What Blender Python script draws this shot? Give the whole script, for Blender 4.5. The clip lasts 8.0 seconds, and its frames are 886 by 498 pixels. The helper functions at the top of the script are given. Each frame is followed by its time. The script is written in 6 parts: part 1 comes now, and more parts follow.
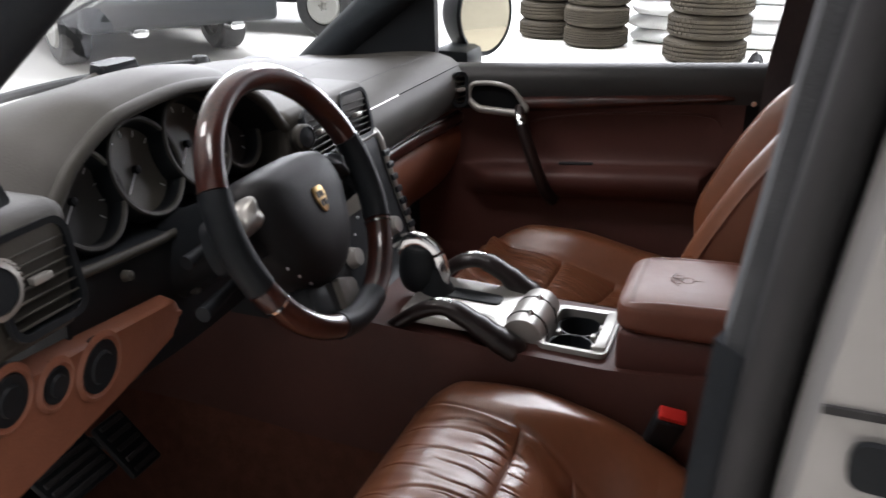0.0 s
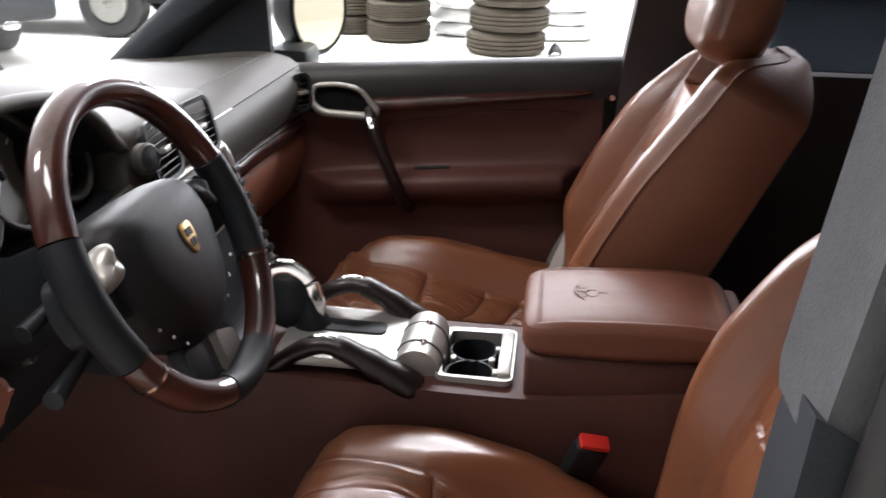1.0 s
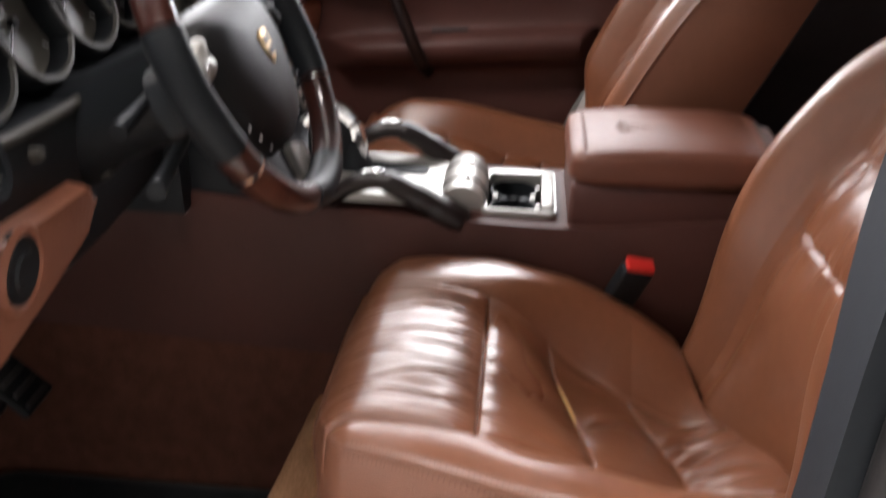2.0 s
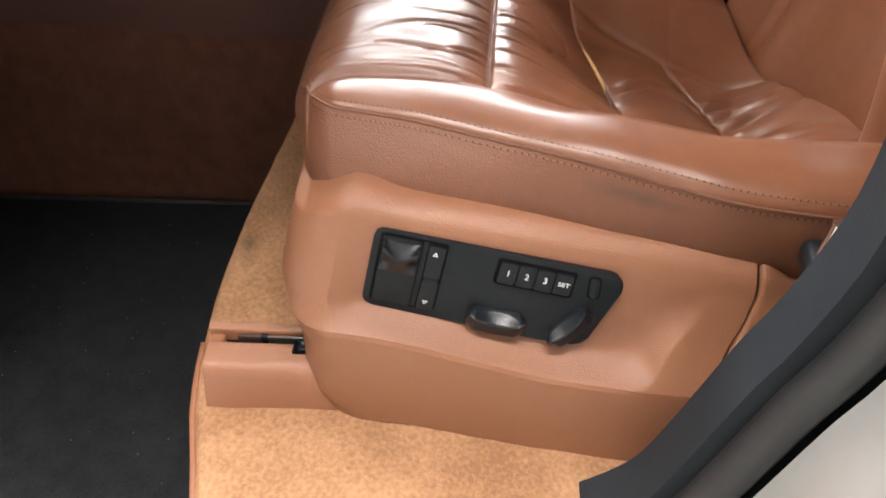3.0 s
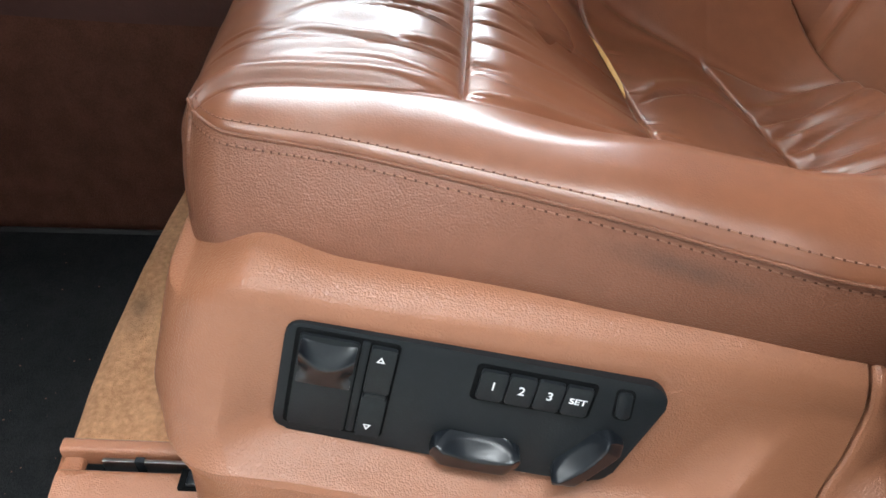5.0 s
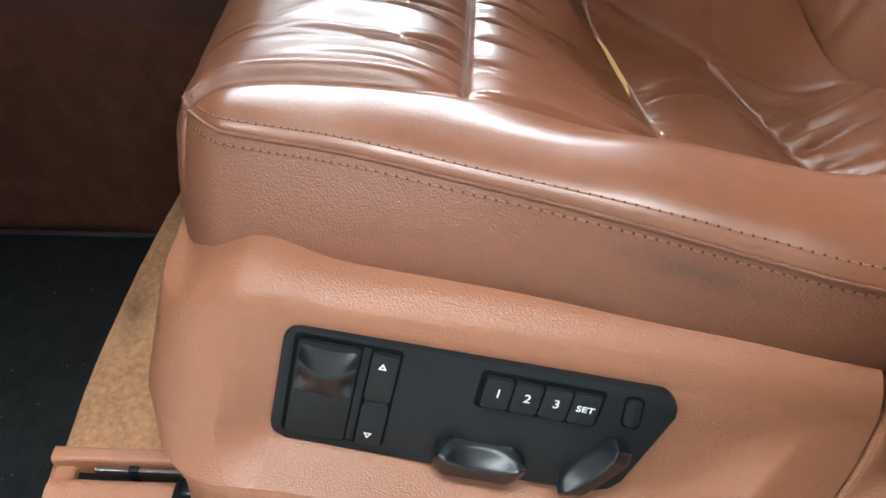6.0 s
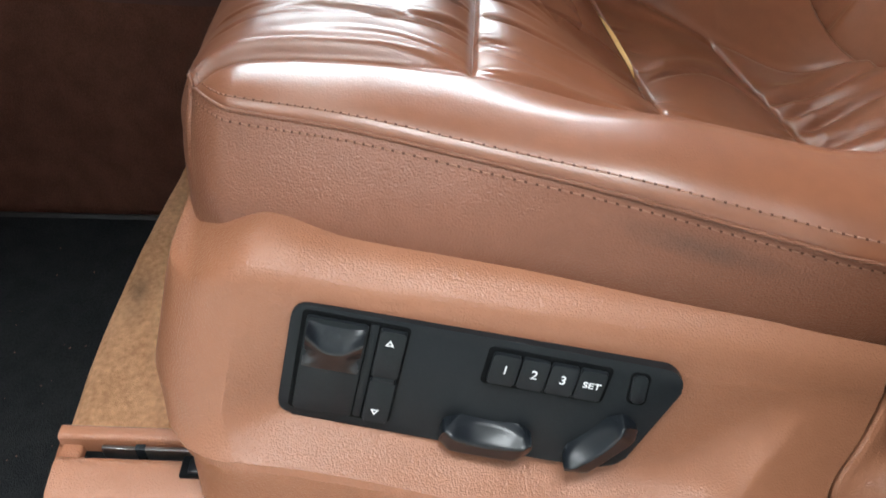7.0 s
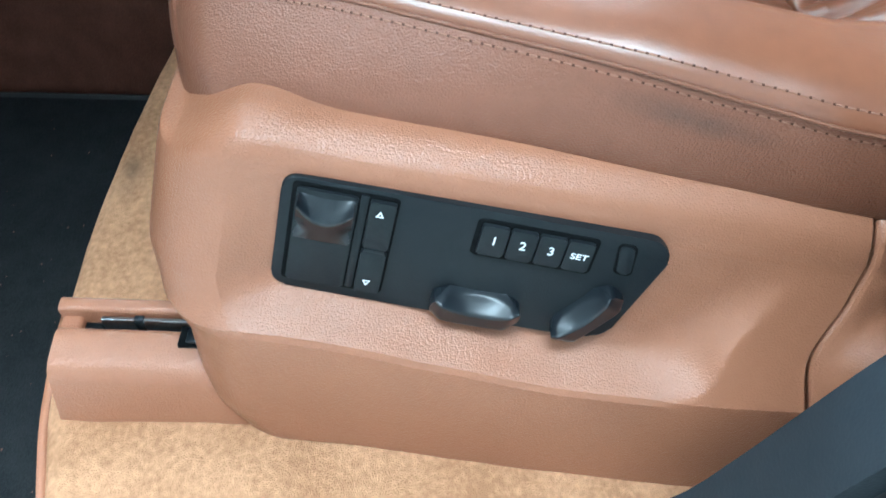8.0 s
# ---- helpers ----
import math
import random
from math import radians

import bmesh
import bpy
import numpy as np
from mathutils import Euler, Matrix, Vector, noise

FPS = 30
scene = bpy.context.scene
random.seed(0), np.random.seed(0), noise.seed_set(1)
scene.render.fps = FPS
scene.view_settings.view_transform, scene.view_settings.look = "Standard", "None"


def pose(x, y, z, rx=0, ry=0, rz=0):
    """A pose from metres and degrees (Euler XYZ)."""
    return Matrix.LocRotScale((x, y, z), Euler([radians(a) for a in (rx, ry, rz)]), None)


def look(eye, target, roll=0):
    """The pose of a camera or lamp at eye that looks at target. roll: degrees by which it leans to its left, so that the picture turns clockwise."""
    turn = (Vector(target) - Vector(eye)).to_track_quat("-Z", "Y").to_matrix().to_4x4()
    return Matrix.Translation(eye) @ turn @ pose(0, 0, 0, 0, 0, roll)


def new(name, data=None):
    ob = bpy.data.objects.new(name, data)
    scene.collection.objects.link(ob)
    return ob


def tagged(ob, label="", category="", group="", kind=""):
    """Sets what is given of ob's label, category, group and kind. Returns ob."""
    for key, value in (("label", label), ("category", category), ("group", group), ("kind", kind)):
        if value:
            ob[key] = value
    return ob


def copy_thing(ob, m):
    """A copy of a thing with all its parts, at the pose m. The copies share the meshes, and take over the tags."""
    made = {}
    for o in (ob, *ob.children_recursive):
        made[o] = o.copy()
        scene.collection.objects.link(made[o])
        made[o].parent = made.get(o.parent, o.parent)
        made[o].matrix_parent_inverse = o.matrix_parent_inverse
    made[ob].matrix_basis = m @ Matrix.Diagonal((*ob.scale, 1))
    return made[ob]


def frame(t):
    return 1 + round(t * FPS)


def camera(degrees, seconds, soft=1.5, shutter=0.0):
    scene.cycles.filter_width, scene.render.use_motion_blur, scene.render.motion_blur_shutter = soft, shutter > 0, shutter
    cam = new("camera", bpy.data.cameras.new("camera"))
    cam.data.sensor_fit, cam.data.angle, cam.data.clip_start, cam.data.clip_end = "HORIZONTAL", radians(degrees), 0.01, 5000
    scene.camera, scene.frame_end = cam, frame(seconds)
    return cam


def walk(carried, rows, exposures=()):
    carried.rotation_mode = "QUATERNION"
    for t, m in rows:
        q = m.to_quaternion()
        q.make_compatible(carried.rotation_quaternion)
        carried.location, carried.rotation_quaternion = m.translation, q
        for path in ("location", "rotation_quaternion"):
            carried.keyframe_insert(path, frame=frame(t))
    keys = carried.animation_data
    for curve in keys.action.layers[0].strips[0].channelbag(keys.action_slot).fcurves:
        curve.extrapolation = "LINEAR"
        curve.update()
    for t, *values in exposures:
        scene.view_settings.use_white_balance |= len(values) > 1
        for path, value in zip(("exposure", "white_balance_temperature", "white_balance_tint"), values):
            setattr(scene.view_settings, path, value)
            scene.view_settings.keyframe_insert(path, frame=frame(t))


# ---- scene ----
cam = camera(53.3, 8.0, soft=1.6, shutter=0.45)
PATH = [
    (0, (-1.24, -0.069, 1.488), (0.5, 0.575, 0.743), 0.1),
    (0.3, (-1.227, 0.004, 1.481), (0.52, 0.615, 0.724), 0.3),
    (0.5, (-1.201, 0.03, 1.471), (0.579, 0.538, 0.714), 0.5),
    (1, (-1.116, 0.073, 1.467), (0.724, 0.298, 0.716), 1.0),
    (1.2, (-1.129, 0.089, 1.473), (0.718, 0.263, 0.726), 1.05),
    (1.5, (-1.173, 0.121, 1.469), (0.666, 0.28, 0.7), 1.2),
    (2, (-1.197, 0.165, 1.38), (0.569, 0.314, 0.453), 1.2),
    (2.2, (-1.205, 0.178, 1.301), (0.521, 0.323, 0.301), 0.9),
    (3.3, (-1.068, 0.161, 1.177), (0.352, 0.3, -0.225), -2.3),
    (3.5, (-1.023, 0.156, 1.144), (0.403, 0.292, -0.252), -2.2),
    (3.8, (-0.975, 0.160, 1.118), (0.465, 0.278, -0.251), -2.0),
    (4, (-0.951, 0.163, 1.107), (0.499, 0.282, -0.265), -1.8),
    (5.5, (-0.903, 0.171, 1.075), (0.539, 0.27, -0.306), -1.3),
    (6, (-0.897, 0.174, 1.071), (0.551, 0.27, -0.306), -1.2),
    (6.5, (-0.895, 0.178, 1.072), (0.546, 0.27, -0.312), -1.2),
    (7, (-0.901, 0.179, 1.068), (0.526, 0.267, -0.331), -1.1),
    (7.5, (-0.911, 0.178, 1.065), (0.431, 0.272, -0.415), -1.3),
    (7.7, (-0.919, 0.17, 1.055), (0.408, 0.283, -0.437), -1.7),
    (7.8, (-0.916, 0.171, 1.057), (0.385, 0.262, -0.464), -1.6),
    (8, (-0.909, 0.173, 1.064), (0.331, 0.256, -0.502), -1.3),
]
EXPOSURES = [(0.0, -1.30, 6400, 19), (0.5, -0.84, 6450, 19), (1.7, -0.7, 6600, 20), (2.4, -0.35, 6700, 18), (3.3, -0.05, 6500, 11), (4.2, -0.02, 6050, 8), (6.0, -0.05, 5850, 5), (6.9, -0.06, 5850, 5), (7.3, -0.10, 6100, 8), (7.6, -0.05, 5900, 5), (8.0, 0.35, 4750, -9)]
walk(cam, [(t, look(eye, target, roll)) for t, eye, target, roll in PATH], EXPOSURES)

# ---- light: a workshop hall whose gate, lamps and openings are unseen additions ----
world = bpy.data.worlds.new("world")
scene.world = world
world.use_nodes = True
sky = world.node_tree.nodes.new("ShaderNodeTexSky")
sky.sky_type, sky.sun_disc = "NISHITA", False
sky.sun_elevation, sky.sun_rotation = radians(40), radians(250)
world.node_tree.links.new(sky.outputs[0], world.node_tree.nodes["Background"].inputs[0])
world.node_tree.nodes["Background"].inputs[1].default_value = 0.06
LAMP_WATTS = 250
# added lamps, none in view: two light the seat, the third the dash hood
LAMP_SPOTS = [(-1.6, -3.6, 1.0), (-1.6, -0.2, 1.0), (-1.2, 3.9, 1.5)]
ROOF_FILL_WATTS = 7600
WINDOW_FILL_WATTS = 8000

# ---- helpers ----


def shape(name, verts, faces, material, smooth=40):
    me = bpy.data.meshes.new(name)
    me.from_pydata([tuple(v) for v in verts], [], faces)
    me.materials.append(material)
    me.update()
    if smooth:
        me.polygons.foreach_set("use_smooth", [True] * len(me.polygons))
        me.set_sharp_from_angle(angle=radians(smooth))
    return me


def part(name, geo, material, parent=None, label="", smooth=40):
    """Links a bmesh or a (verts, faces) pair as one mesh under a thing or under a part."""
    if isinstance(geo, tuple):
        me = shape(name, geo[0], geo[1], material, smooth)
    else:
        bmesh.ops.recalc_face_normals(geo, faces=geo.faces)
        me = bpy.data.meshes.new(name)
        geo.to_mesh(me)
        geo.free()
        me.materials.append(material)
        if smooth:
            me.polygons.foreach_set("use_smooth", [True] * len(me.polygons))
            me.set_sharp_from_angle(angle=radians(smooth))
    ob = new(name, me)
    if parent is not None:
        ob.parent = parent
        if parent.type == "EMPTY":
            ob.matrix_parent_inverse = Matrix.Translation(parent.location).inverted()
    if label:
        ob["label"] = label
    return ob


def thing(name, base, label, category, group="", kind=""):
    ob = new(name)
    ob.location = base
    ob.empty_display_size = 0.05
    return tagged(ob, label, category, group, kind)


def box(x0, x1, y0, y1, z0, z1, bevel=0.0, seg=2):
    bm = bmesh.new()
    bmesh.ops.create_cube(bm, size=1)
    for v in bm.verts:
        v.co = Vector(((x0 + x1) / 2 + v.co.x * (x1 - x0), (y0 + y1) / 2 + v.co.y * (y1 - y0), (z0 + z1) / 2 + v.co.z * (z1 - z0)))
    if bevel:
        bmesh.ops.bevel(bm, geom=bm.edges[:], offset=bevel, segments=seg, profile=0.5, affect="EDGES")
    return bm


def prism(outline, depth, frame_m, bevel=0.0, seg=2, ends_only=True):
    """A flat outline (u, v) thickened to depth along w, and laid out by the matrix frame_m."""
    bm = bmesh.new()
    lo = [bm.verts.new((u, v, 0)) for u, v in outline]
    hi = [bm.verts.new((u, v, depth)) for u, v in outline]
    n = len(outline)
    bm.faces.new(lo[::-1])
    top = bm.faces.new(hi)
    for i in range(n):
        bm.faces.new((lo[i], lo[(i + 1) % n], hi[(i + 1) % n], hi[i]))
    if bevel:
        edges = list(top.edges) if ends_only else bm.edges[:]
        bmesh.ops.bevel(bm, geom=edges, offset=bevel, segments=seg, profile=0.5, affect="EDGES")
    bm.transform(frame_m)
    return bm


def axes(origin, u, v):
    """The frame with the given u, v directions and w = u x v."""
    u, v = Vector(u).normalized(), Vector(v).normalized()
    w = u.cross(v).normalized()
    v = w.cross(u)
    m = Matrix((u, v, w)).transposed().to_4x4()
    m.translation = origin
    return m


def rounded(w, h, r, n=6):
    """A rectangle w x h about the origin with round corners."""
    out = []
    for cx, cy, a0 in ((w / 2 - r, h / 2 - r, 0), (-w / 2 + r, h / 2 - r, 90), (-w / 2 + r, -h / 2 + r, 180), (w / 2 - r, -h / 2 + r, 270)):
        for k in range(n + 1):
            a = radians(a0 + 90 * k / n)
            out.append((cx + r * math.cos(a), cy + r * math.sin(a)))
    return out


def soften(points, r, n=5):
    """Rounds the corners of an outline."""
    out, m = [], len(points)
    for i in range(m):
        p, a, b = Vector(points[i]), Vector(points[i - 1]), Vector(points[(i + 1) % m])
        d = min(r, (a - p).length * 0.45, (b - p).length * 0.45)
        s, e = p + (a - p).normalized() * d, p + (b - p).normalized() * d
        for k in range(n + 1):
            t = k / n
            q = (1 - t) ** 2 * s + 2 * t * (1 - t) * p + t * t * e
            out.append((q.x, q.y))
    return out


def grid(fn, us, vs, wrap_u=False, flip=False):
    """A sheet of points fn(u, v)."""
    verts = [fn(u, v) for v in vs for u in us]
    nu, nv, faces = len(us), len(vs), []
    for j in range(nv - 1):
        for i in range(nu if wrap_u else nu - 1):
            k = (i + 1) % nu
            f = (j * nu + i, j * nu + k, (j + 1) * nu + k, (j + 1) * nu + i)
            faces.append(f[::-1] if flip else f)
    return verts, faces


def spline(points, n):
    """n points along a smooth curve through the given ones."""
    p = np.array(points, float)
    t = np.r_[0, np.cumsum(np.linalg.norm(np.diff(p, axis=0), axis=1) ** 0.5)]
    m = np.gradient(p, t, axis=0)
    out = []
    for s in np.linspace(0, t[-1], n):
        i = min(int(np.searchsorted(t, s, side="right")) - 1, len(t) - 2)
        h = t[i + 1] - t[i]
        x = (s - t[i]) / h
        out.append((2 * x**3 - 3 * x * x + 1) * p[i] + (x**3 - 2 * x * x + x) * h * m[i] + (3 * x * x - 2 * x**3) * p[i + 1] + (x**3 - x * x) * h * m[i + 1])
    return np.array(out)


def tube(points, radius, sides=10, closed=False, flat=1.0, up=(0, 0, 1)):
    """A round (or, with flat, oval) rod along points; radius may be a list."""
    p = np.array(points, float)
    n = len(p)
    rad = np.broadcast_to(np.array(radius, float), (n,))
    tan = np.roll(p, -1, 0) - np.roll(p, 1, 0) if closed else np.gradient(p, axis=0)
    tan /= np.linalg.norm(tan, axis=1)[:, None]
    side = np.cross(tan, up)
    side /= np.linalg.norm(side, axis=1)[:, None] + 1e-9
    nrm = np.cross(side, tan)
    verts, faces = [], []
    for i in range(n):
        for k in range(sides):
            a = 2 * math.pi * k / sides
            verts.append(tuple(p[i] + rad[i] * (math.cos(a) * side[i] + flat * math.sin(a) * nrm[i])))
    for i in range(n if closed else n - 1):
        for k in range(sides):
            a, b = i * sides + k, i * sides + (k + 1) % sides
            c, d = ((i + 1) % n) * sides + (k + 1) % sides, ((i + 1) % n) * sides + k
            faces.append((a, d, c, b))
    if not closed:
        faces.append(tuple(range(sides)))
        faces.append(tuple((n - 1) * sides + k for k in range(sides))[::-1])
    return verts, faces


def lathe(profile, centre, axis, sides=40):
    """Turns a profile of (radius, along) about an axis."""
    axis = Vector(axis).normalized()
    u = axis.orthogonal().normalized()
    v = axis.cross(u)
    c = Vector(centre)
    verts, faces, m = [], [], len(profile)
    for k in range(sides):
        a = 2 * math.pi * k / sides
        for r, h in profile:
            verts.append(tuple(c + axis * h + (u * math.cos(a) + v * math.sin(a)) * r))
    for k in range(sides):
        for i in range(m - 1):
            a, b = k * m + i, k * m + i + 1
            c2, d = ((k + 1) % sides) * m + i + 1, ((k + 1) % sides) * m + i
            faces.append((a, b, c2, d))
    return verts, faces


def step(x, a, b):
    t = min(1.0, max(0.0, (x - a) / (b - a)))
    return t * t * (3 - 2 * t)


def along(x, xs, ys):
    """A smooth curve through (xs, ys), flat beyond its ends."""
    n = len(xs)
    if x <= xs[0]:
        return ys[0]
    if x >= xs[-1]:
        return ys[-1]
    i = 0
    while x > xs[i + 1]:
        i += 1
    h = xs[i + 1] - xs[i]
    d = (ys[i + 1] - ys[i]) / h
    before = (ys[i] - ys[i - 1]) / (xs[i] - xs[i - 1]) if i else d
    after = (ys[i + 2] - ys[i + 1]) / (xs[i + 2] - xs[i + 1]) if i + 2 < n else d
    m0 = 0.0 if before * d <= 0 else 2 * before * d / (before + d)
    m1 = 0.0 if after * d <= 0 else 2 * after * d / (after + d)
    t = (x - xs[i]) / h
    return (2 * t**3 - 3 * t * t + 1) * ys[i] + (t**3 - 2 * t * t + t) * h * m0 + (3 * t * t - 2 * t**3) * ys[i + 1] + (t**3 - t * t) * h * m1


# ---- materials ----


def surface(name, base, rough, other=None, spots=3.0, metallic=0.0, grain=None, wrinkle=None, rough_var=0.08, coat=0.0, spec=0.5, speck=0.5, pebble=False, smudge=None):
    """A node material: two tones mixed by noise, roughness that varies, and up to two scales of relief: (scale, depth, strength)."""
    m = bpy.data.materials.new(name)
    m.use_nodes = True
    nt = m.node_tree
    b = nt.nodes["Principled BSDF"]
    b.inputs["Metallic"].default_value = metallic
    b.inputs["Coat Weight"].default_value = coat
    b.inputs["Coat Roughness"].default_value = 0.04
    b.inputs["Specular IOR Level"].default_value = spec
    at = nt.nodes.new("ShaderNodeTexCoord")

    def fuzz(scale, detail=4.0):
        n = nt.nodes.new("ShaderNodeTexNoise")
        n.inputs["Scale"].default_value, n.inputs["Detail"].default_value = scale, detail
        nt.links.new(at.outputs["Object"], n.inputs["Vector"])
        return n

    big, fine = fuzz(spots), fuzz(spots * 17)
    both = nt.nodes.new("ShaderNodeMath")
    both.operation = "MULTIPLY_ADD"
    nt.links.new(fine.outputs["Fac"], both.inputs[0])
    both.inputs[1].default_value = speck
    nt.links.new(big.outputs["Fac"], both.inputs[2])
    ramp = nt.nodes.new("ShaderNodeMapRange")
    ramp.inputs["From Min"].default_value, ramp.inputs["From Max"].default_value = speck / 2 + 0.25, speck / 2 + 0.75
    nt.links.new(both.outputs[0], ramp.inputs["Value"])
    mix = nt.nodes.new("ShaderNodeMix")
    mix.data_type = "RGBA"
    other = other or tuple(c * 0.78 for c in base)
    mix.inputs["A"].default_value, mix.inputs["B"].default_value = (*base, 1), (*other, 1)
    nt.links.new(ramp.outputs[0], mix.inputs["Factor"])
    nt.links.new(mix.outputs["Result"], b.inputs["Base Color"])
    rr = nt.nodes.new("ShaderNodeMapRange")
    rr.inputs["To Min"].default_value, rr.inputs["To Max"].default_value = max(0.02, rough - rough_var), min(1, rough + rough_var)
    nt.links.new(big.outputs["Fac"], rr.inputs["Value"])
    nt.links.new(rr.outputs[0], b.inputs["Roughness"])
    last = None
    for kind in (wrinkle, grain):
        if not kind:
            continue
        scale, depth, strength = kind
        if kind is grain and pebble:
            # leather pebbles with soft creases between them
            cell = nt.nodes.new("ShaderNodeTexVoronoi")
            cell.feature = "SMOOTH_F1"
            cell.inputs["Scale"].default_value, cell.inputs["Smoothness"].default_value = scale, 0.35
            warp = nt.nodes.new("ShaderNodeMix")
            warp.data_type = "RGBA"
            warp.inputs["Factor"].default_value = 0.0004
            nt.links.new(at.outputs["Object"], warp.inputs["A"])
            nt.links.new(fuzz(scale * 0.5, 2).outputs["Color"], warp.inputs["B"])
            nt.links.new(warp.outputs["Result"], cell.inputs["Vector"])
            flip = nt.nodes.new("ShaderNodeMath")
            flip.operation = "SUBTRACT"
            flip.inputs[0].default_value = 1.0
            nt.links.new(cell.outputs["Distance"], flip.inputs[1])
            out = flip.outputs[0]
        elif kind is grain:
            out = fuzz(scale * 0.55, 1.5).outputs["Fac"]
        else:
            out = fuzz(scale, 6).outputs["Fac"]
        bump = nt.nodes.new("ShaderNodeBump")
        bump.inputs["Distance"].default_value, bump.inputs["Strength"].default_value = depth, strength
        nt.links.new(out, bump.inputs["Height"])
        if last:
            nt.links.new(last.outputs[0], bump.inputs["Normal"])
        last = bump
    if last:
        nt.links.new(last.outputs[0], b.inputs["Normal"])
    if smudge:
        # a rubbed dark smudge of its own shape: (centre, size along each axis, tilt about x)
        place, size, tilt = smudge
        spot = nt.nodes.new("ShaderNodeMapping")
        spot.vector_type = "TEXTURE"
        spot.inputs["Location"].default_value, spot.inputs["Scale"].default_value = place, size
        spot.inputs["Rotation"].default_value = (tilt, 0, 0)
        nt.links.new(at.outputs["Object"], spot.inputs["Vector"])
        ball = nt.nodes.new("ShaderNodeTexGradient")
        ball.gradient_type = "SPHERICAL"
        nt.links.new(spot.outputs[0], ball.inputs[0])
        amount = nt.nodes.new("ShaderNodeMath")
        amount.operation = "MULTIPLY"
        nt.links.new(ball.outputs["Fac"], amount.inputs[0])
        nt.links.new(fuzz(70, 5).outputs["Fac"], amount.inputs[1])
        dirty = nt.nodes.new("ShaderNodeMix")
        dirty.data_type = "RGBA"
        dirty.inputs["B"].default_value = (0.045, 0.030, 0.024, 1)
        nt.links.new(amount.outputs[0], dirty.inputs["Factor"])
        nt.links.new(mix.outputs["Result"], dirty.inputs["A"])
        nt.links.new(dirty.outputs["Result"], b.inputs["Base Color"])
    return m


def glow(name, colour, strength):
    m = bpy.data.materials.new(name)
    m.use_nodes = True
    b = m.node_tree.nodes["Principled BSDF"]
    b.inputs["Emission Color"].default_value = (*colour, 1)
    b.inputs["Emission Strength"].default_value = strength
    return m


def clear_glass(name, tint=(0.93, 0.97, 0.95)):
    m = bpy.data.materials.new(name)
    m.use_nodes = True
    nt = m.node_tree
    nt.nodes.remove(nt.nodes["Principled BSDF"])
    clear, gloss, mix, fr = (nt.nodes.new("ShaderNode" + k) for k in ("BsdfTransparent", "BsdfGlossy", "MixShader", "Fresnel"))
    clear.inputs[0].default_value = (*tint, 1)
    gloss.inputs["Roughness"].default_value = 0.01
    fr.inputs[0].default_value = 1.18
    nt.links.new(fr.outputs[0], mix.inputs[0])
    nt.links.new(clear.outputs[0], mix.inputs[1])
    nt.links.new(gloss.outputs[0], mix.inputs[2])
    nt.links.new(mix.outputs[0], nt.nodes["Material Output"].inputs[0])
    return m


LEATHER = surface("leather_smooth", (0.215, 0.080, 0.039), 0.31, (0.168, 0.061, 0.029), 5, grain=(1500, 0.0006, 0.2), wrinkle=(38, 0.004, 0.10), rough_var=0.10, spec=0.74)
LEATHER_GRAIN = surface("leather_grained", (0.188, 0.074, 0.041), 0.42, (0.158, 0.062, 0.033), 6, grain=(900, 0.0007, 0.60), spec=0.42, pebble=True, smudge=((-0.59, 0.070, 0.764), (0.06, 0.055, 0.009), radians(13)))
TRIM = surface("moulded_trim", (0.270, 0.114, 0.060), 0.36, (0.245, 0.102, 0.053), 8, grain=(900, 0.0007, 0.47), pebble=True)
# base set darker than the seat leather: the backlit door's shade in colour
DOOR_SKIN = surface("shaded_door_leather", (0.082, 0.031, 0.025), 0.5, (0.068, 0.026, 0.020), 6, grain=(620, 0.0008, 0.5), spec=0.35)
DOOR_TOP = surface("door_top_skin", (0.022, 0.022, 0.021), 0.55, (0.018, 0.018, 0.017), 4, grain=(800, 0.0006, 0.4), spec=0.35)
KNEE = surface("knee_panel_skin", (0.22, 0.080, 0.044), 0.5, (0.18, 0.065, 0.036), 6, grain=(620, 0.0008, 0.5))
STITCH = surface("stitching_thread", (0.245, 0.112, 0.068), 0.7, None, 30)
CABIN = surface("cabin_cloth", (0.070, 0.060, 0.060), 0.9, (0.055, 0.047, 0.048), 6, grain=(900, 0.001, 0.4), spec=0.2)
FELT = surface("pillar_felt", (0.075, 0.079, 0.083), 0.9, (0.055, 0.058, 0.061), 9, grain=(900, 0.001, 0.5), spec=0.2)
GAP = surface("dark_gap", (0.006, 0.0065, 0.007), 0.9, None, 30, spec=0.05)
# dark brown for needle holes and for shadows painted between the stitches
HOLE = surface("needle_hole_shade", (0.085, 0.038, 0.024), 0.9, None, 30, spec=0.1)
CARPET = surface("tan_carpet", (0.68, 0.375, 0.205), 0.95, (0.44, 0.225, 0.115), 14, wrinkle=(1100, 0.005, 0.9), spec=0.1, speck=1.1, smudge=((-0.455, 0.440, 0.575), (0.035, 0.018, 0.03), 0.0))
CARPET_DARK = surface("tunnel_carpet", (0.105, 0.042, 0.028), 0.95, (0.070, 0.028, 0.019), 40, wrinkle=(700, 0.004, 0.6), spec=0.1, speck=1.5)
MAT = surface("black_mat", (0.009, 0.010, 0.012), 0.9, (0.022, 0.023, 0.024), 45, wrinkle=(900, 0.004, 0.8), spec=0.15, speck=1.6)
DASH = surface("dash_skin", (0.044, 0.042, 0.035), 0.60, (0.036, 0.034, 0.029), 4, grain=(800, 0.0006, 0.4), spec=0.38)
BLACK = surface("black_plastic", (0.010, 0.012, 0.014), 0.48, (0.013, 0.015, 0.017), 12, grain=(1400, 0.0003, 0.3), spec=0.16)
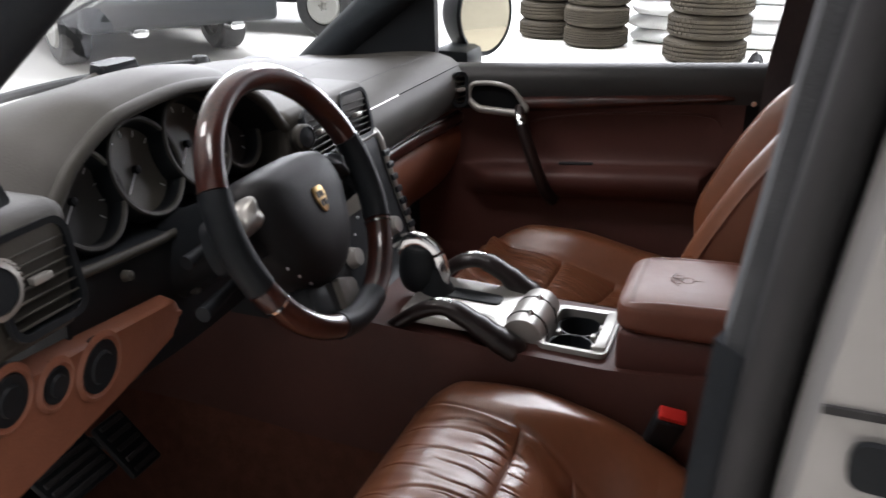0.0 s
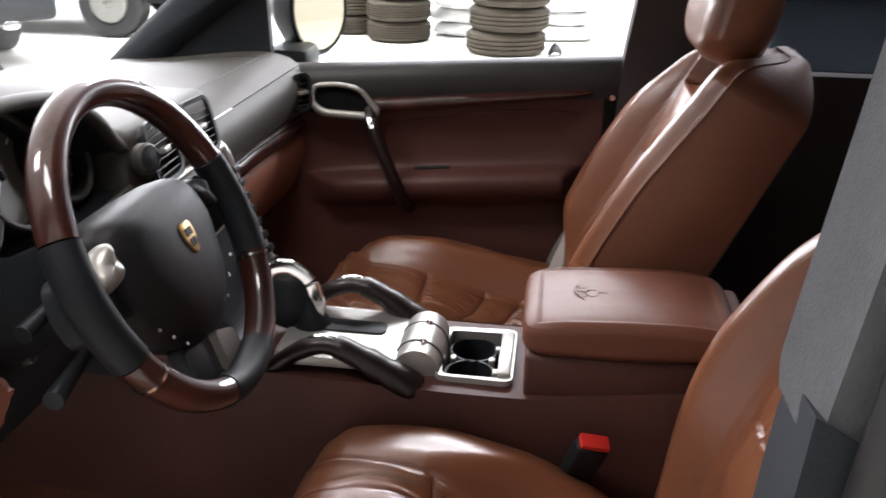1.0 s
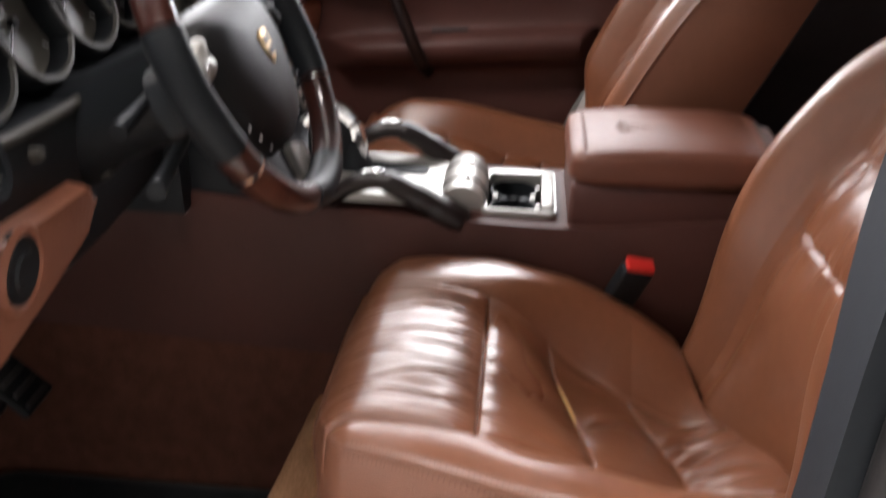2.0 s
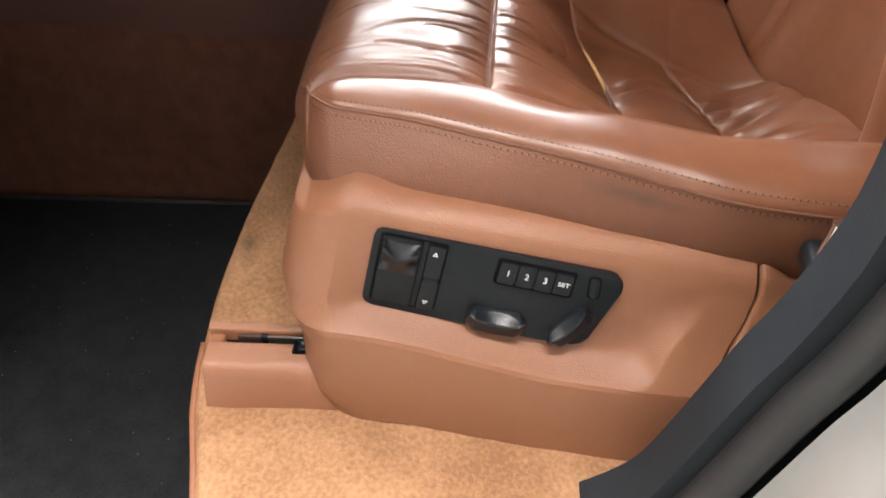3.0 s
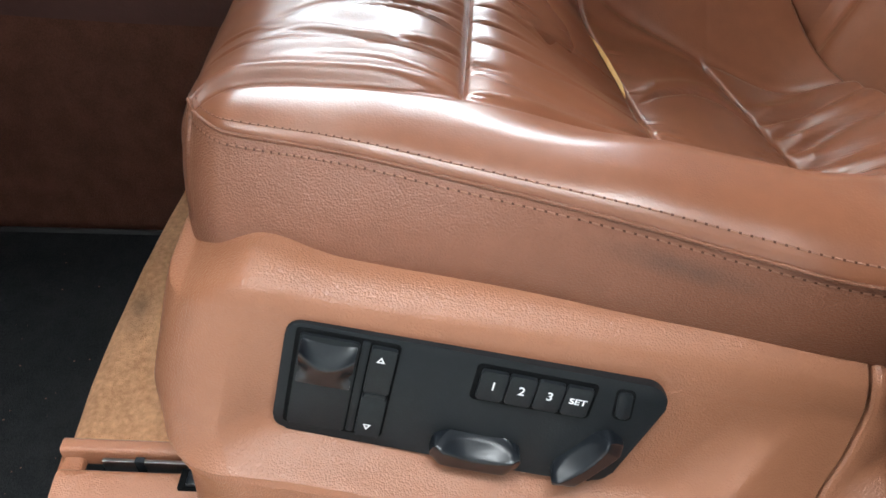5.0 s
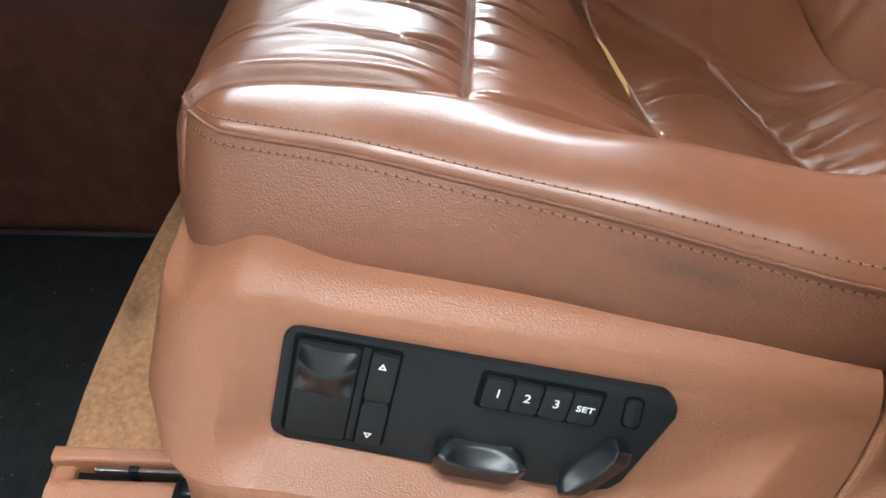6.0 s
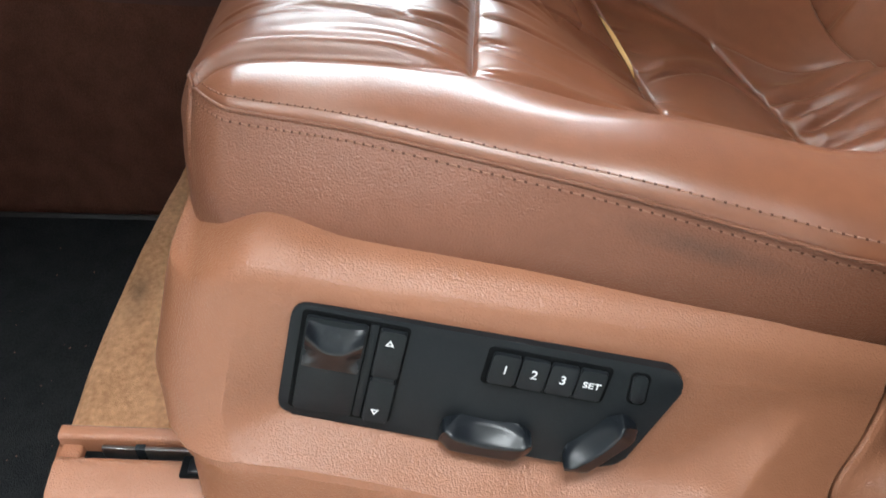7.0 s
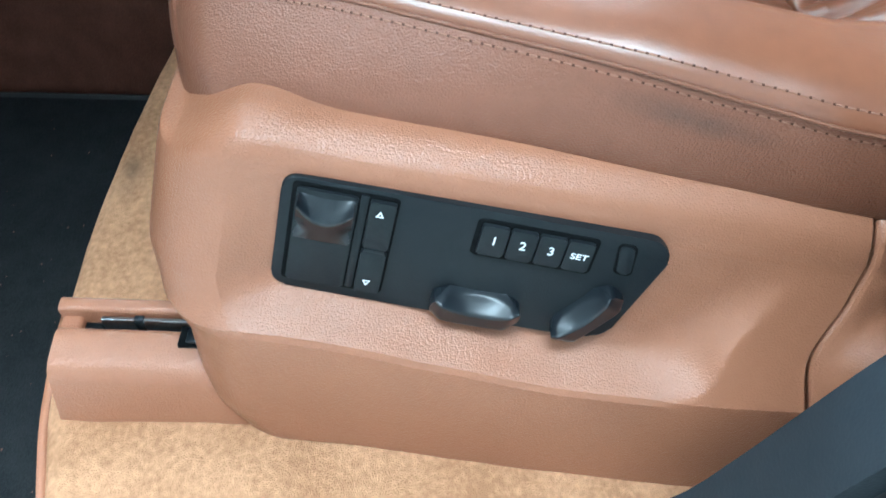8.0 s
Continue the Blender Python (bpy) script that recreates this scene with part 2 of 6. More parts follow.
SWITCH = surface("switch_plastic", (0.006, 0.008, 0.011), 0.30, (0.009, 0.011, 0.014), 20, grain=(1800, 0.0002, 0.12), spec=0.42)
PILLAR = surface("pillar_trim", (0.018, 0.022, 0.026), 0.65, (0.013, 0.016, 0.020), 6, grain=(900, 0.0006, 0.4), spec=0.2)
RUBBER = surface("seal_rubber", (0.014, 0.014, 0.015), 0.6, None, 20)
WOOD = surface("dark_lacquered_wood", (0.055, 0.013, 0.008), 0.40, (0.016, 0.005, 0.004), 14, coat=1.0, spec=0.15)
PIANO = surface("dark_lacquer", (0.014, 0.008, 0.007), 0.38, (0.010, 0.006, 0.006), 10, coat=0.15, spec=0.3)
CHROME = surface("chrome", (0.78, 0.79, 0.80), 0.14, (0.70, 0.71, 0.72), 20, metallic=1.0, rough_var=0.05)
SILVER = surface("satin_silver", (0.35, 0.34, 0.315), 0.36, (0.30, 0.295, 0.275), 18, metallic=0.5, rough_var=0.06)
STEEL = surface("rail_steel", (0.55, 0.56, 0.57), 0.3, (0.4, 0.41, 0.42), 30, metallic=1.0)
MARK = surface("white_marking", (0.82, 0.83, 0.84), 0.5, (0.76, 0.77, 0.78), 40)
GOLD = surface("worn_gold", (0.62, 0.40, 0.16), 0.35, (0.40, 0.24, 0.09), 160, metallic=0.8)
RED = surface("red_plastic", (0.62, 0.030, 0.022), 0.4, (0.5, 0.022, 0.018), 30)
DIAL = surface("dial_face", (0.07, 0.07, 0.068), 0.5, (0.06, 0.06, 0.058), 20, spec=0.2)
SCREEN = surface("display_face", (0.12, 0.115, 0.098), 0.4, (0.10, 0.095, 0.082), 20, spec=0.3)
PALE = surface("pale_wedge_skin", (0.62, 0.62, 0.60), 0.9, (0.50, 0.50, 0.48), 20, grain=(900, 0.001, 0.4))
WHITE = surface("white_paint", (0.80, 0.80, 0.79), 0.7, (0.72, 0.72, 0.70), 1.2, wrinkle=(3, 0.01, 0.2))
CONCRETE = surface("pale_floor", (0.62, 0.605, 0.57), 0.45, (0.50, 0.485, 0.45), 0.8, wrinkle=(12, 0.003, 0.2))
SACK = surface("white_sack", (0.78, 0.78, 0.77), 0.6, (0.66, 0.66, 0.66), 6, wrinkle=(14, 0.03, 0.6))
TYRE = surface("tyre_rubber", (0.034, 0.028, 0.021), 0.85, (0.064, 0.052, 0.037), 5, wrinkle=(40, 0.004, 0.3), spec=0.3)
BODY = surface("silver_body_paint", (0.36, 0.355, 0.34), 0.35, (0.32, 0.316, 0.30), 3, metallic=0.3, coat=0.6)
GREYCAR = surface("dark_car_paint", (0.016, 0.017, 0.018), 0.6, (0.011, 0.012, 0.013), 3, spec=0.12)
HEADLINER = surface("headliner_cloth", (0.11, 0.085, 0.065), 0.95, (0.09, 0.07, 0.055), 8, grain=(1200, 0.001, 0.5))
BELT = surface("belt_webbing", (0.30, 0.31, 0.30), 0.7, (0.22, 0.23, 0.22), 30, grain=(1500, 0.0006, 0.8))
# the beige base paints in the cream surroundings this mirror would reflect
MIRROR = surface("mirror_reflection_tint", (0.88, 0.79, 0.62), 0.03, (0.86, 0.77, 0.60), 5, metallic=1.0, rough_var=0.01)
GLASS = clear_glass("window_glass")
WALL = surface("grey_wall_paint", (0.36, 0.36, 0.35), 0.8, (0.28, 0.28, 0.27), 0.8, wrinkle=(3, 0.01, 0.2))
HUB = surface("hub_skin", (0.011, 0.011, 0.012), 0.5, (0.009, 0.009, 0.010), 8, grain=(900, 0.0005, 0.4), spec=0.2)
CONSOLE = surface("console_skin", (0.066, 0.024, 0.018), 0.55, (0.053, 0.019, 0.014), 6, grain=(620, 0.0008, 0.5), spec=0.25)
LID = surface("armrest_leather", (0.150, 0.056, 0.034), 0.42, (0.125, 0.046, 0.028), 6, grain=(980, 0.0005, 0.35), spec=0.36, pebble=True)
TINTED = clear_glass("tinted_glass", (0.062, 0.070, 0.078))
FOAM = surface("yellow_foam", (0.78, 0.50, 0.20), 0.8, (0.60, 0.36, 0.12), 60)
LIT = glow("lamp_diffuser_glow", (1.0, 0.97, 0.92), 6.0)

# ---- the hall round the car ----


def hall():
    tagged(part("ground", box(-9, 14.0, -10, 13, -0.3, 0.0), CONCRETE), "pale worn concrete workshop floor", "floor", kind="structure")
    # the far wall has an unseen window band, added to brighten the car's reflections
    for z0, z1 in ((-0.3, 2.2), (4.9, 5.2)):
        tagged(part("wall_east", box(14.0, 14.3, -10.3, 13.3, z0, z1), WALL), "grey painted workshop wall behind the tyres", "wall", kind="structure")
    for k in range(9):
        y = -10.3 + 23.6 * k / 8
        tagged(part("window_post", box(14.0, 14.3, y - 0.15, y + 0.15, 2.2, 4.9), WALL), "grey post in the added, unseen window band", "window", kind="structure")
    light = bpy.data.lights.new("window_band_fill", "AREA")
    light.shape, light.size, light.size_y, light.energy, light.color = "RECTANGLE", 23.0, 2.6, WINDOW_FILL_WATTS, (0.93, 0.97, 1.0)
    ob = new("window_band_fill", light)
    ob.matrix_world = look((14.15, 1.5, 3.55), (0, 1.5, 3.55))
    tagged(part("wall_north", box(-9, 14.0, 13, 13.3, -0.3, 5.2), WALL), "grey painted workshop wall", "wall", kind="structure")
    tagged(part("wall_south", box(-9, 14.0, -10.3, -10, -0.3, 5.2), WALL), "grey painted workshop wall", "wall", kind="structure")
    bm = box(-9.3, -9, -10.3, -8, -0.3, 5.2)
    for y0, y1, z0 in ((-3, 13.3, -0.3), (-8, -3, 4.0)):
        more = box(-9.3, -9, y0, y1, z0, 5.2)
        me = bpy.data.meshes.new("tmp")
        more.to_mesh(me)
        more.free()
        bm.from_mesh(me)
        bpy.data.meshes.remove(me)
    tagged(part("wall_west", bm, WALL), "grey painted workshop wall with a wide open gate", "wall", kind="structure")
    tagged(part("ceiling", box(-9.3, 5.4, -10.3, 13.3, 5.2, 5.4), WHITE), "white workshop ceiling", "ceiling", kind="structure")
    tagged(part("ceiling_eaves", box(8.6, 14.3, -10.3, 13.3, 5.2, 5.4), WHITE), "white workshop ceiling beyond the rooflight", "ceiling", kind="structure")
    for y in (-4.0, 12.0):
        tagged(part("ceiling_end", box(5.4, 8.6, *((-10.3, -4.0) if y < 0 else (12.0, 13.3)), 5.2, 5.4), WHITE), "white workshop ceiling beside the rooflight", "ceiling", kind="structure")
    for k in range(7):
        y = -4.0 + 16.0 * k / 6
        tagged(part("trim_rooflight_bar", box(5.4, 8.6, y - 0.05, y + 0.05, 5.21, 5.33), WHITE), "white bar across the added, unseen rooflight", "rooflight", kind="structure")
    # unseen rooflight, added to give the leather highlights and light the dash
    light = bpy.data.lights.new("rooflight", "AREA")
    light.shape, light.size, light.size_y, light.energy, light.color = "RECTANGLE", 3.2, 16.0, ROOF_FILL_WATTS, (0.93, 0.97, 1.0)
    ob = new("rooflight", light)
    ob.location = (7.0, 4.0, 5.19)
    for x, y, power in LAMP_SPOTS:
        lamp = thing("ceiling_light", (x, y, 5.2), "long white ceiling lamp with a glowing diffuser, unseen, added to light the car", "lamp", "hall lamps")
        part("housing", box(x - 0.5, x + 0.5, y - 1.3, y + 1.3, 5.12, 5.2, 0.02), WHITE, lamp)
        part("diffuser", box(x - 0.45, x + 0.45, y - 1.25, y + 1.25, 5.09, 5.12), LIT, lamp, "glowing white diffuser")
        light = bpy.data.lights.new("lamp_light", "AREA")
        light.shape, light.size, light.size_y, light.energy, light.color = "RECTANGLE", 0.9, 2.5, LAMP_WATTS * power, (1.0, 0.97, 0.93)
        ob = new("lamp_light", light)
        ob.location = (x, y, 5.07)


hall()

# ---- the car's shell ----


def shell():
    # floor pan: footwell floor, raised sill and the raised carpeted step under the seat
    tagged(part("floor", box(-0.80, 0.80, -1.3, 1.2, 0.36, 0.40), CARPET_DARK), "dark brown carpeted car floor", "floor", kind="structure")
    roof = grid(lambda u, v: (u, v, 1.735 - 0.135 * (u / 0.66) ** 2 - 0.06 * max(0, (v - 0.0) / 0.4) ** 2), np.linspace(-0.69, 0.66, 23), np.linspace(-1.4, 0.36, 25))
    top = part("ceiling_headliner", roof, HEADLINER)
    top.modifiers.new("thick", "SOLIDIFY").thickness = 0.03
    tagged(top, "pale cloth headliner under the car roof", "headliner", kind="structure")
    tagged(part("wall_rear", box(-0.75, 0.75, -1.4, -1.34, 0.4, 1.2, 0.02), CABIN), "black rear bulkhead of the cabin", "wall", kind="structure")
    tagged(part("wall_firewall", box(-0.75, 0.75, 1.14, 1.2, 0.36, 1.10), BLACK), "black firewall behind the dashboard", "wall", kind="structure")

    def pillar(name, points, radius, flat, up, label, material=PILLAR):
        return tagged(part(name, tube(spline(points, 24), radius, 14, flat=flat, up=up), material), label, "pillar", kind="structure")

    pillar("trim_pillar_front_left", [(-0.70, 0.86, 1.13), (-0.68, 0.60, 1.34), (-0.66, 0.38, 1.52), (-0.63, 0.05, 1.67), (-0.62, -0.10, 1.68)], 0.042, 0.8, (1, 0, 0), "dark grey plastic windscreen pillar trim")
    pillar("trim_pillar_front_right", [(0.70, 1.02, 1.06), (0.69, 0.86, 1.20), (0.66, 0.66, 1.36), (0.645, 0.40, 1.53), (0.62, 0.05, 1.67), (0.61, -0.10, 1.68)], 0.05, 1.0, (1, 0, 0), "dark grey plastic windscreen pillar trim")
    tagged(part("trim_mirror_corner", prism([(0.655, 1.12), (0.95, 1.12), (0.66, 1.36)], 0.03, axes((0.665, 0, 0), (0, 1, 0), (0, 0, 1)), 0.006), BLACK), "black triangular panel at the window's front corner", "trim", kind="structure")
    # passenger-side pillar behind the door
    tagged(part("trim_pillar_middle_right", prism(soften([(-0.26, 0.40), (-0.03, 0.40), (-0.06, 1.16), (-0.13, 1.68), (-0.27, 1.68)], 0.02), 0.07, axes((0.655, 0, 0), (0, 1, 0), (0, 0, 1)), 0.01), CABIN), "black pillar trim behind the passenger door", "pillar", kind="structure")
    # driver-side pillar: two pieces of grey inner trim, rubber seal, painted outer skin
    low = [tuple(p) for p in spline([(0.22, 0.46), (0.11, 0.53), (0.059, 0.576), (0.034, 0.633), (0.019, 0.676), (0.0, 0.73), (-0.015, 0.765), (-0.040, 0.85), (-0.046, 0.95), (-0.050, 1.10), (-0.058, 1.243)], 40)]
    high = [tuple(p) for p in spline([(-0.062, 1.215), (-0.066, 1.25), (-0.078, 1.345), (-0.090, 1.44), (-0.124, 1.69)], 18)]
    lower_trim = prism([(-0.40, 1.226), (-0.40, 0.46)] + low + [(-0.083, 1.228)], 0.045, axes((-0.745, 0, 0), (0, 1, 0), (0, 0, 1)), 0.010, 4)
    for v in lower_trim.verts:
        # the trim grows inwards towards its top
        if v.co.x > -0.725 and v.co.y > -0.30:
            k = step(v.co.z, 0.98, 1.18)
            v.co += Vector((0.046 * k, -0.011 * k, -0.022 * step(v.co.z, 1.12, 1.21)))
    tagged(part("trim_pillar_lower_left", lower_trim, PILLAR), "blue-grey plastic lower pillar trim beside the driver's seat", "pillar", kind="structure")
    tagged(part("trim_pillar_upper_left", prism([(-0.40, 1.69), (-0.40, 1.215)] + high, 0.085, axes((-0.741, 0, 0), (0, 1, 0), (0, 0, 1)), 0.012, 4), FELT), "grey felt-like upper pillar trim beside the driver's seat", "pillar", kind="structure")
    edge = [(y - 0.030, z) for y, z in low[:28] + [tuple(p) for p in spline([(-0.050, 0.98), (-0.054, 1.12), (-0.066, 1.27), (-0.086, 1.42), (-0.126, 1.69)], 14)]]
    tagged(part("trim_door_seal", tube([(-0.755, y, z) for y, z in edge], 0.016, 10, up=(1, 0, 0)), RUBBER), "black rubber door seal along the pillar", "seal", kind="structure")
    skin = [(-0.62, 1.69), (-0.62, 0.46)] + [(y - 0.016, z) for y, z in edge]
    tagged(part("wall_pillar_skin", prism(skin, 0.075, axes((-0.845, 0, 0), (0, 1, 0), (0, 0, 1)), 0.018, 4), BODY), "silver painted body pillar", "pillar", kind="structure")
    tagged(part("trim_pillar_crease", tube([(-0.845, y - 0.052, z) for y, z in edge if z > 1.268], 0.008, 10, up=(1, 0, 0)), BODY), "raised painted crease along the body pillar", "pillar", kind="structure")
    tagged(part("trim_pillar_latch", prism(soften([(-0.185, 1.224), (-0.127, 1.228), (-0.127, 1.253), (-0.185, 1.249)], 0.009), 0.006, axes((-0.850, 0, 0), (0, 1, 0), (0, 0, 1)), 0.002), BLACK), "black latch opening in the painted pillar", "latch", kind="structure")
    tagged(part("trim_pillar_joint", box(-0.8475, -0.835, -0.30, -0.112, 1.264, 1.268), RUBBER), "dark joint across the painted pillar", "trim", kind="structure")
    tagged(part("wall_sill_skin", box(-0.875, -0.83, -0.62, 1.1, 0.22, 0.475, 0.012, 3), BODY), "silver painted outer sill", "sill", kind="structure")
    tagged(part("trim_sill_seal", tube([(-0.838, y, 0.482) for y in np.linspace(-0.6, 1.1, 12)], 0.014, 10), RUBBER), "black rubber seal along the sill", "seal", kind="structure")
    tagged(part("floor_underbody", box(-0.80, 0.80, -1.35, 1.15, 0.0, 0.359), BLACK), "dark underbody of the car down to the floor", "underbody", kind="structure")
    tagged(part("trim_sill", box(-0.83, -0.73, -0.5, 1.05, 0.33, 0.475, 0.02, 3), TRIM), "brown moulded door sill cover", "sill", kind="structure")
    tagged(part("wall_rear_door_right", box(0.68, 0.74, -1.34, -0.27, 0.40, 1.15, 0.02), CABIN), "black rear door panel", "door", kind="structure")
    tint = part("window_rear_right", box(0.700, 0.704, -1.30, -0.20, 1.12, 1.68), TINTED)
    tint.visible_shadow = False
    tagged(tint, "dark tinted rear door window", "window", kind="structure")
    tagged(part("wall_rear_door_left", box(-0.70, -0.64, -1.34, -0.30, 0.40, 1.12, 0.02), CABIN), "black rear door panel", "door", kind="structure")
    for name, pane in (("window_rear_left", box(-0.702, -0.698, -1.32, -0.40, 1.12, 1.66)), ("window_tail", box(-0.66, 0.66, -1.404, -1.400, 1.20, 1.64))):
        tint = part(name, pane, TINTED)
        tint.visible_shadow = False
        tagged(tint, "dark tinted rear window", "window", kind="structure")
    # windscreen and passenger window
    glass = part("window_windscreen", grid(lambda u, v: (u * (0.70 - 0.06 * v), 1.18 - 0.22 * u * u - 0.66 * v, 1.115 + 0.40 * v), np.linspace(-1, 1, 15), np.linspace(0, 1, 8)), GLASS)
    glass.visible_shadow = False
    tagged(glass, "clear curved windscreen", "window", kind="structure")
    cowl = grid(lambda u, v: (u * 0.70, 1.15 - 0.22 * u * u + 0.06 * v, 1.115 + 0.012 * math.sin(math.pi * v)), np.linspace(-1, 1, 25), np.linspace(0, 1, 6))
    tagged(part("trim_windscreen_edge", cowl, BLACK), "black edge band along the windscreen's foot", "trim", kind="structure")


shell()


def passenger_door():
    d = thing("door_1", (0.70, 0.3, 0.42), "closed passenger door with brown leather, wood strip and black top", "door", kind="structure")
    prof = [(0.668, 0.42), (0.660, 0.60), (0.662, 0.74), (0.668, 0.81), (0.663, 0.844), (0.636, 0.862), (0.622, 0.888), (0.624, 0.908), (0.643, 0.920), (0.668, 0.927), (0.675, 0.942), (0.677, 0.98), (0.673, 1.02), (0.667, 1.060)]
    skin = spline(prof, 80)
    ys = np.linspace(-0.03, 0.70, 60)

    def lower(i, y):
        # the arm-rest bulge fades out to the front and rear ends
        x, z = skin[int(i)]
        k = 1 - step(y, 0.045, 0.005) - step(y, 0.50, 0.60)
        return (0.672 + (x - 0.672) * (k if z > 0.7 else 0.5 + 0.5 * k), y, z + 0.17 * (0.3 - y) * (z - 0.42))

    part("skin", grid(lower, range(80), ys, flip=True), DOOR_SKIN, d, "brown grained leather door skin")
    part("shelf_shadow_gap", tube([(0.664, y, 0.927 + 0.083 * (0.3 - y)) for y in np.linspace(0.279, 0.355, 8)], 0.005, 8, flat=0.7), BLACK, d)
    crease = spline([(0.676, 0.444, 0.997), (0.673, 0.41, 1.016), (0.672, 0.326, 1.034), (0.671, 0.24, 1.046), (0.670, 0.16, 1.053), (0.671, 0.06, 1.056), (0.673, 0.027, 1.050), (0.676, 0.010, 1.027)], 50)
    part("piping", tube(crease, 0.0032, 8), DOOR_SKIN, d)
    strip = [(0.661, y, 1.053 + 0.105 * (0.43 - y)) for y in np.linspace(-0.006, 0.446, 30)]
    part("wood_strip", tube(strip, [0.003, 0.006] + [0.009 + 0.0085 * k / 27 for k in range(28)], 14, flat=1.0), WOOD, d, "glossy dark wood strip")
    upper = spline([(0.662, 1.066), (0.658, 1.10), (0.662, 1.125), (0.680, 1.142), (0.705, 1.146), (0.72, 1.13)], 20)
    part("sill_top", grid(lambda i, y: (upper[int(i)][0], y, upper[int(i)][1] + 0.055 * (0.3 - y) * 1.1), range(20), np.linspace(-0.07, 0.72, 16), flip=True), DOOR_TOP, d, "soft dark grey door top")
    part("core", box(0.685, 0.78, -0.10, 0.76, 0.42, 1.10, 0.01), BLACK, d)
    # handle bezel: a rounded silver frame, thick below, round a black cup
    frame_pts = soften([(0.567, 1.060), (0.561, 1.094), (0.509, 1.099), (0.463, 1.091), (0.429, 1.046), (0.441, 1.034), (0.545, 1.038)], 0.020, 6)
    ring = [(0.640, y, z) for y, z in frame_pts]
    part("handle_bezel", tube(ring, [0.0055 + 0.0035 * step(z, 1.067, 1.040) for y, z in frame_pts], 10, closed=True, up=(1, 0, 0)), SILVER, d, "satin silver handle surround")
    part("handle_cup", prism(frame_pts[::-1], 0.004, axes((0.6435, 0, 0), (0, 1, 0), (0, 0, 1))), GAP, d, "black handle cup")
    pull = spline([(0.648, 0.445, 1.044), (0.622, 0.435, 1.020), (0.612, 0.419, 0.982), (0.612, 0.391, 0.912), (0.622, 0.373, 0.867), (0.650, 0.361, 0.842)], 24)
    part("pull_handle", tube(pull, 0.018, 14, flat=0.75, up=(0, 1, 0)), PIANO, d, "glossy dark pull handle")
    part("pull_cap", tube([pull[1] + (-0.004, 0, 0), pull[3] + (-0.006, 0, 0), pull[5] + (-0.005, 0, 0)], 0.014, 12, up=(0, 1, 0)), CHROME, d, "chrome end cap")
    part("lock_pin", tube([(0.68, -0.045, 1.09), (0.66, -0.045, 1.09)], 0.006, 8, up=(0, 1, 0)), CHROME, d)
    w = part("pane", grid(lambda u, v: (0.72 - 0.10 * v, -0.06 + 0.78 * u - 0.45 * u * v, 1.13 + 0.53 * v), np.linspace(0, 1, 6), np.linspace(0, 1, 6)), GLASS, d)
    w.visible_shadow = False


passenger_door()


def wing_mirror():
    m = thing("wing_mirror", (0.80, 0.66, 1.10), "oval wing mirror in a dark housing outside the window", "mirror")
    part("housing", lathe([(0.0, -0.10), (0.06, -0.09), (0.095, -0.05), (0.105, 0.0), (0.100, 0.006), (0.092, 0.002)], (0.905, 0.615, 1.215), (-0.38, -0.92, 0.03), 40), BLACK, m, "dark mirror housing")
    part("mirror_pane", lathe([(0.0, 0.003), (0.092, 0.003), (0.092, 0.0)], (0.905, 0.615, 1.215), (-0.38, -0.92, 0.03), 40), MIRROR, m, "bright mirror glass, tinted for a beige reflection")
    part("foot", box(0.74, 0.86, 0.60, 0.70, 1.09, 1.15, 0.02), BLACK, m)


wing_mirror()

# ---- seats ----


def floor_z(y):
    """The carpeted step under the seat falls towards the rear."""
    return along(y, [-0.10, 0.0, 0.057, 0.119, 0.186, 0.254, 0.31], [0.512, 0.522, 0.529, 0.539, 0.555, 0.569, 0.5745])


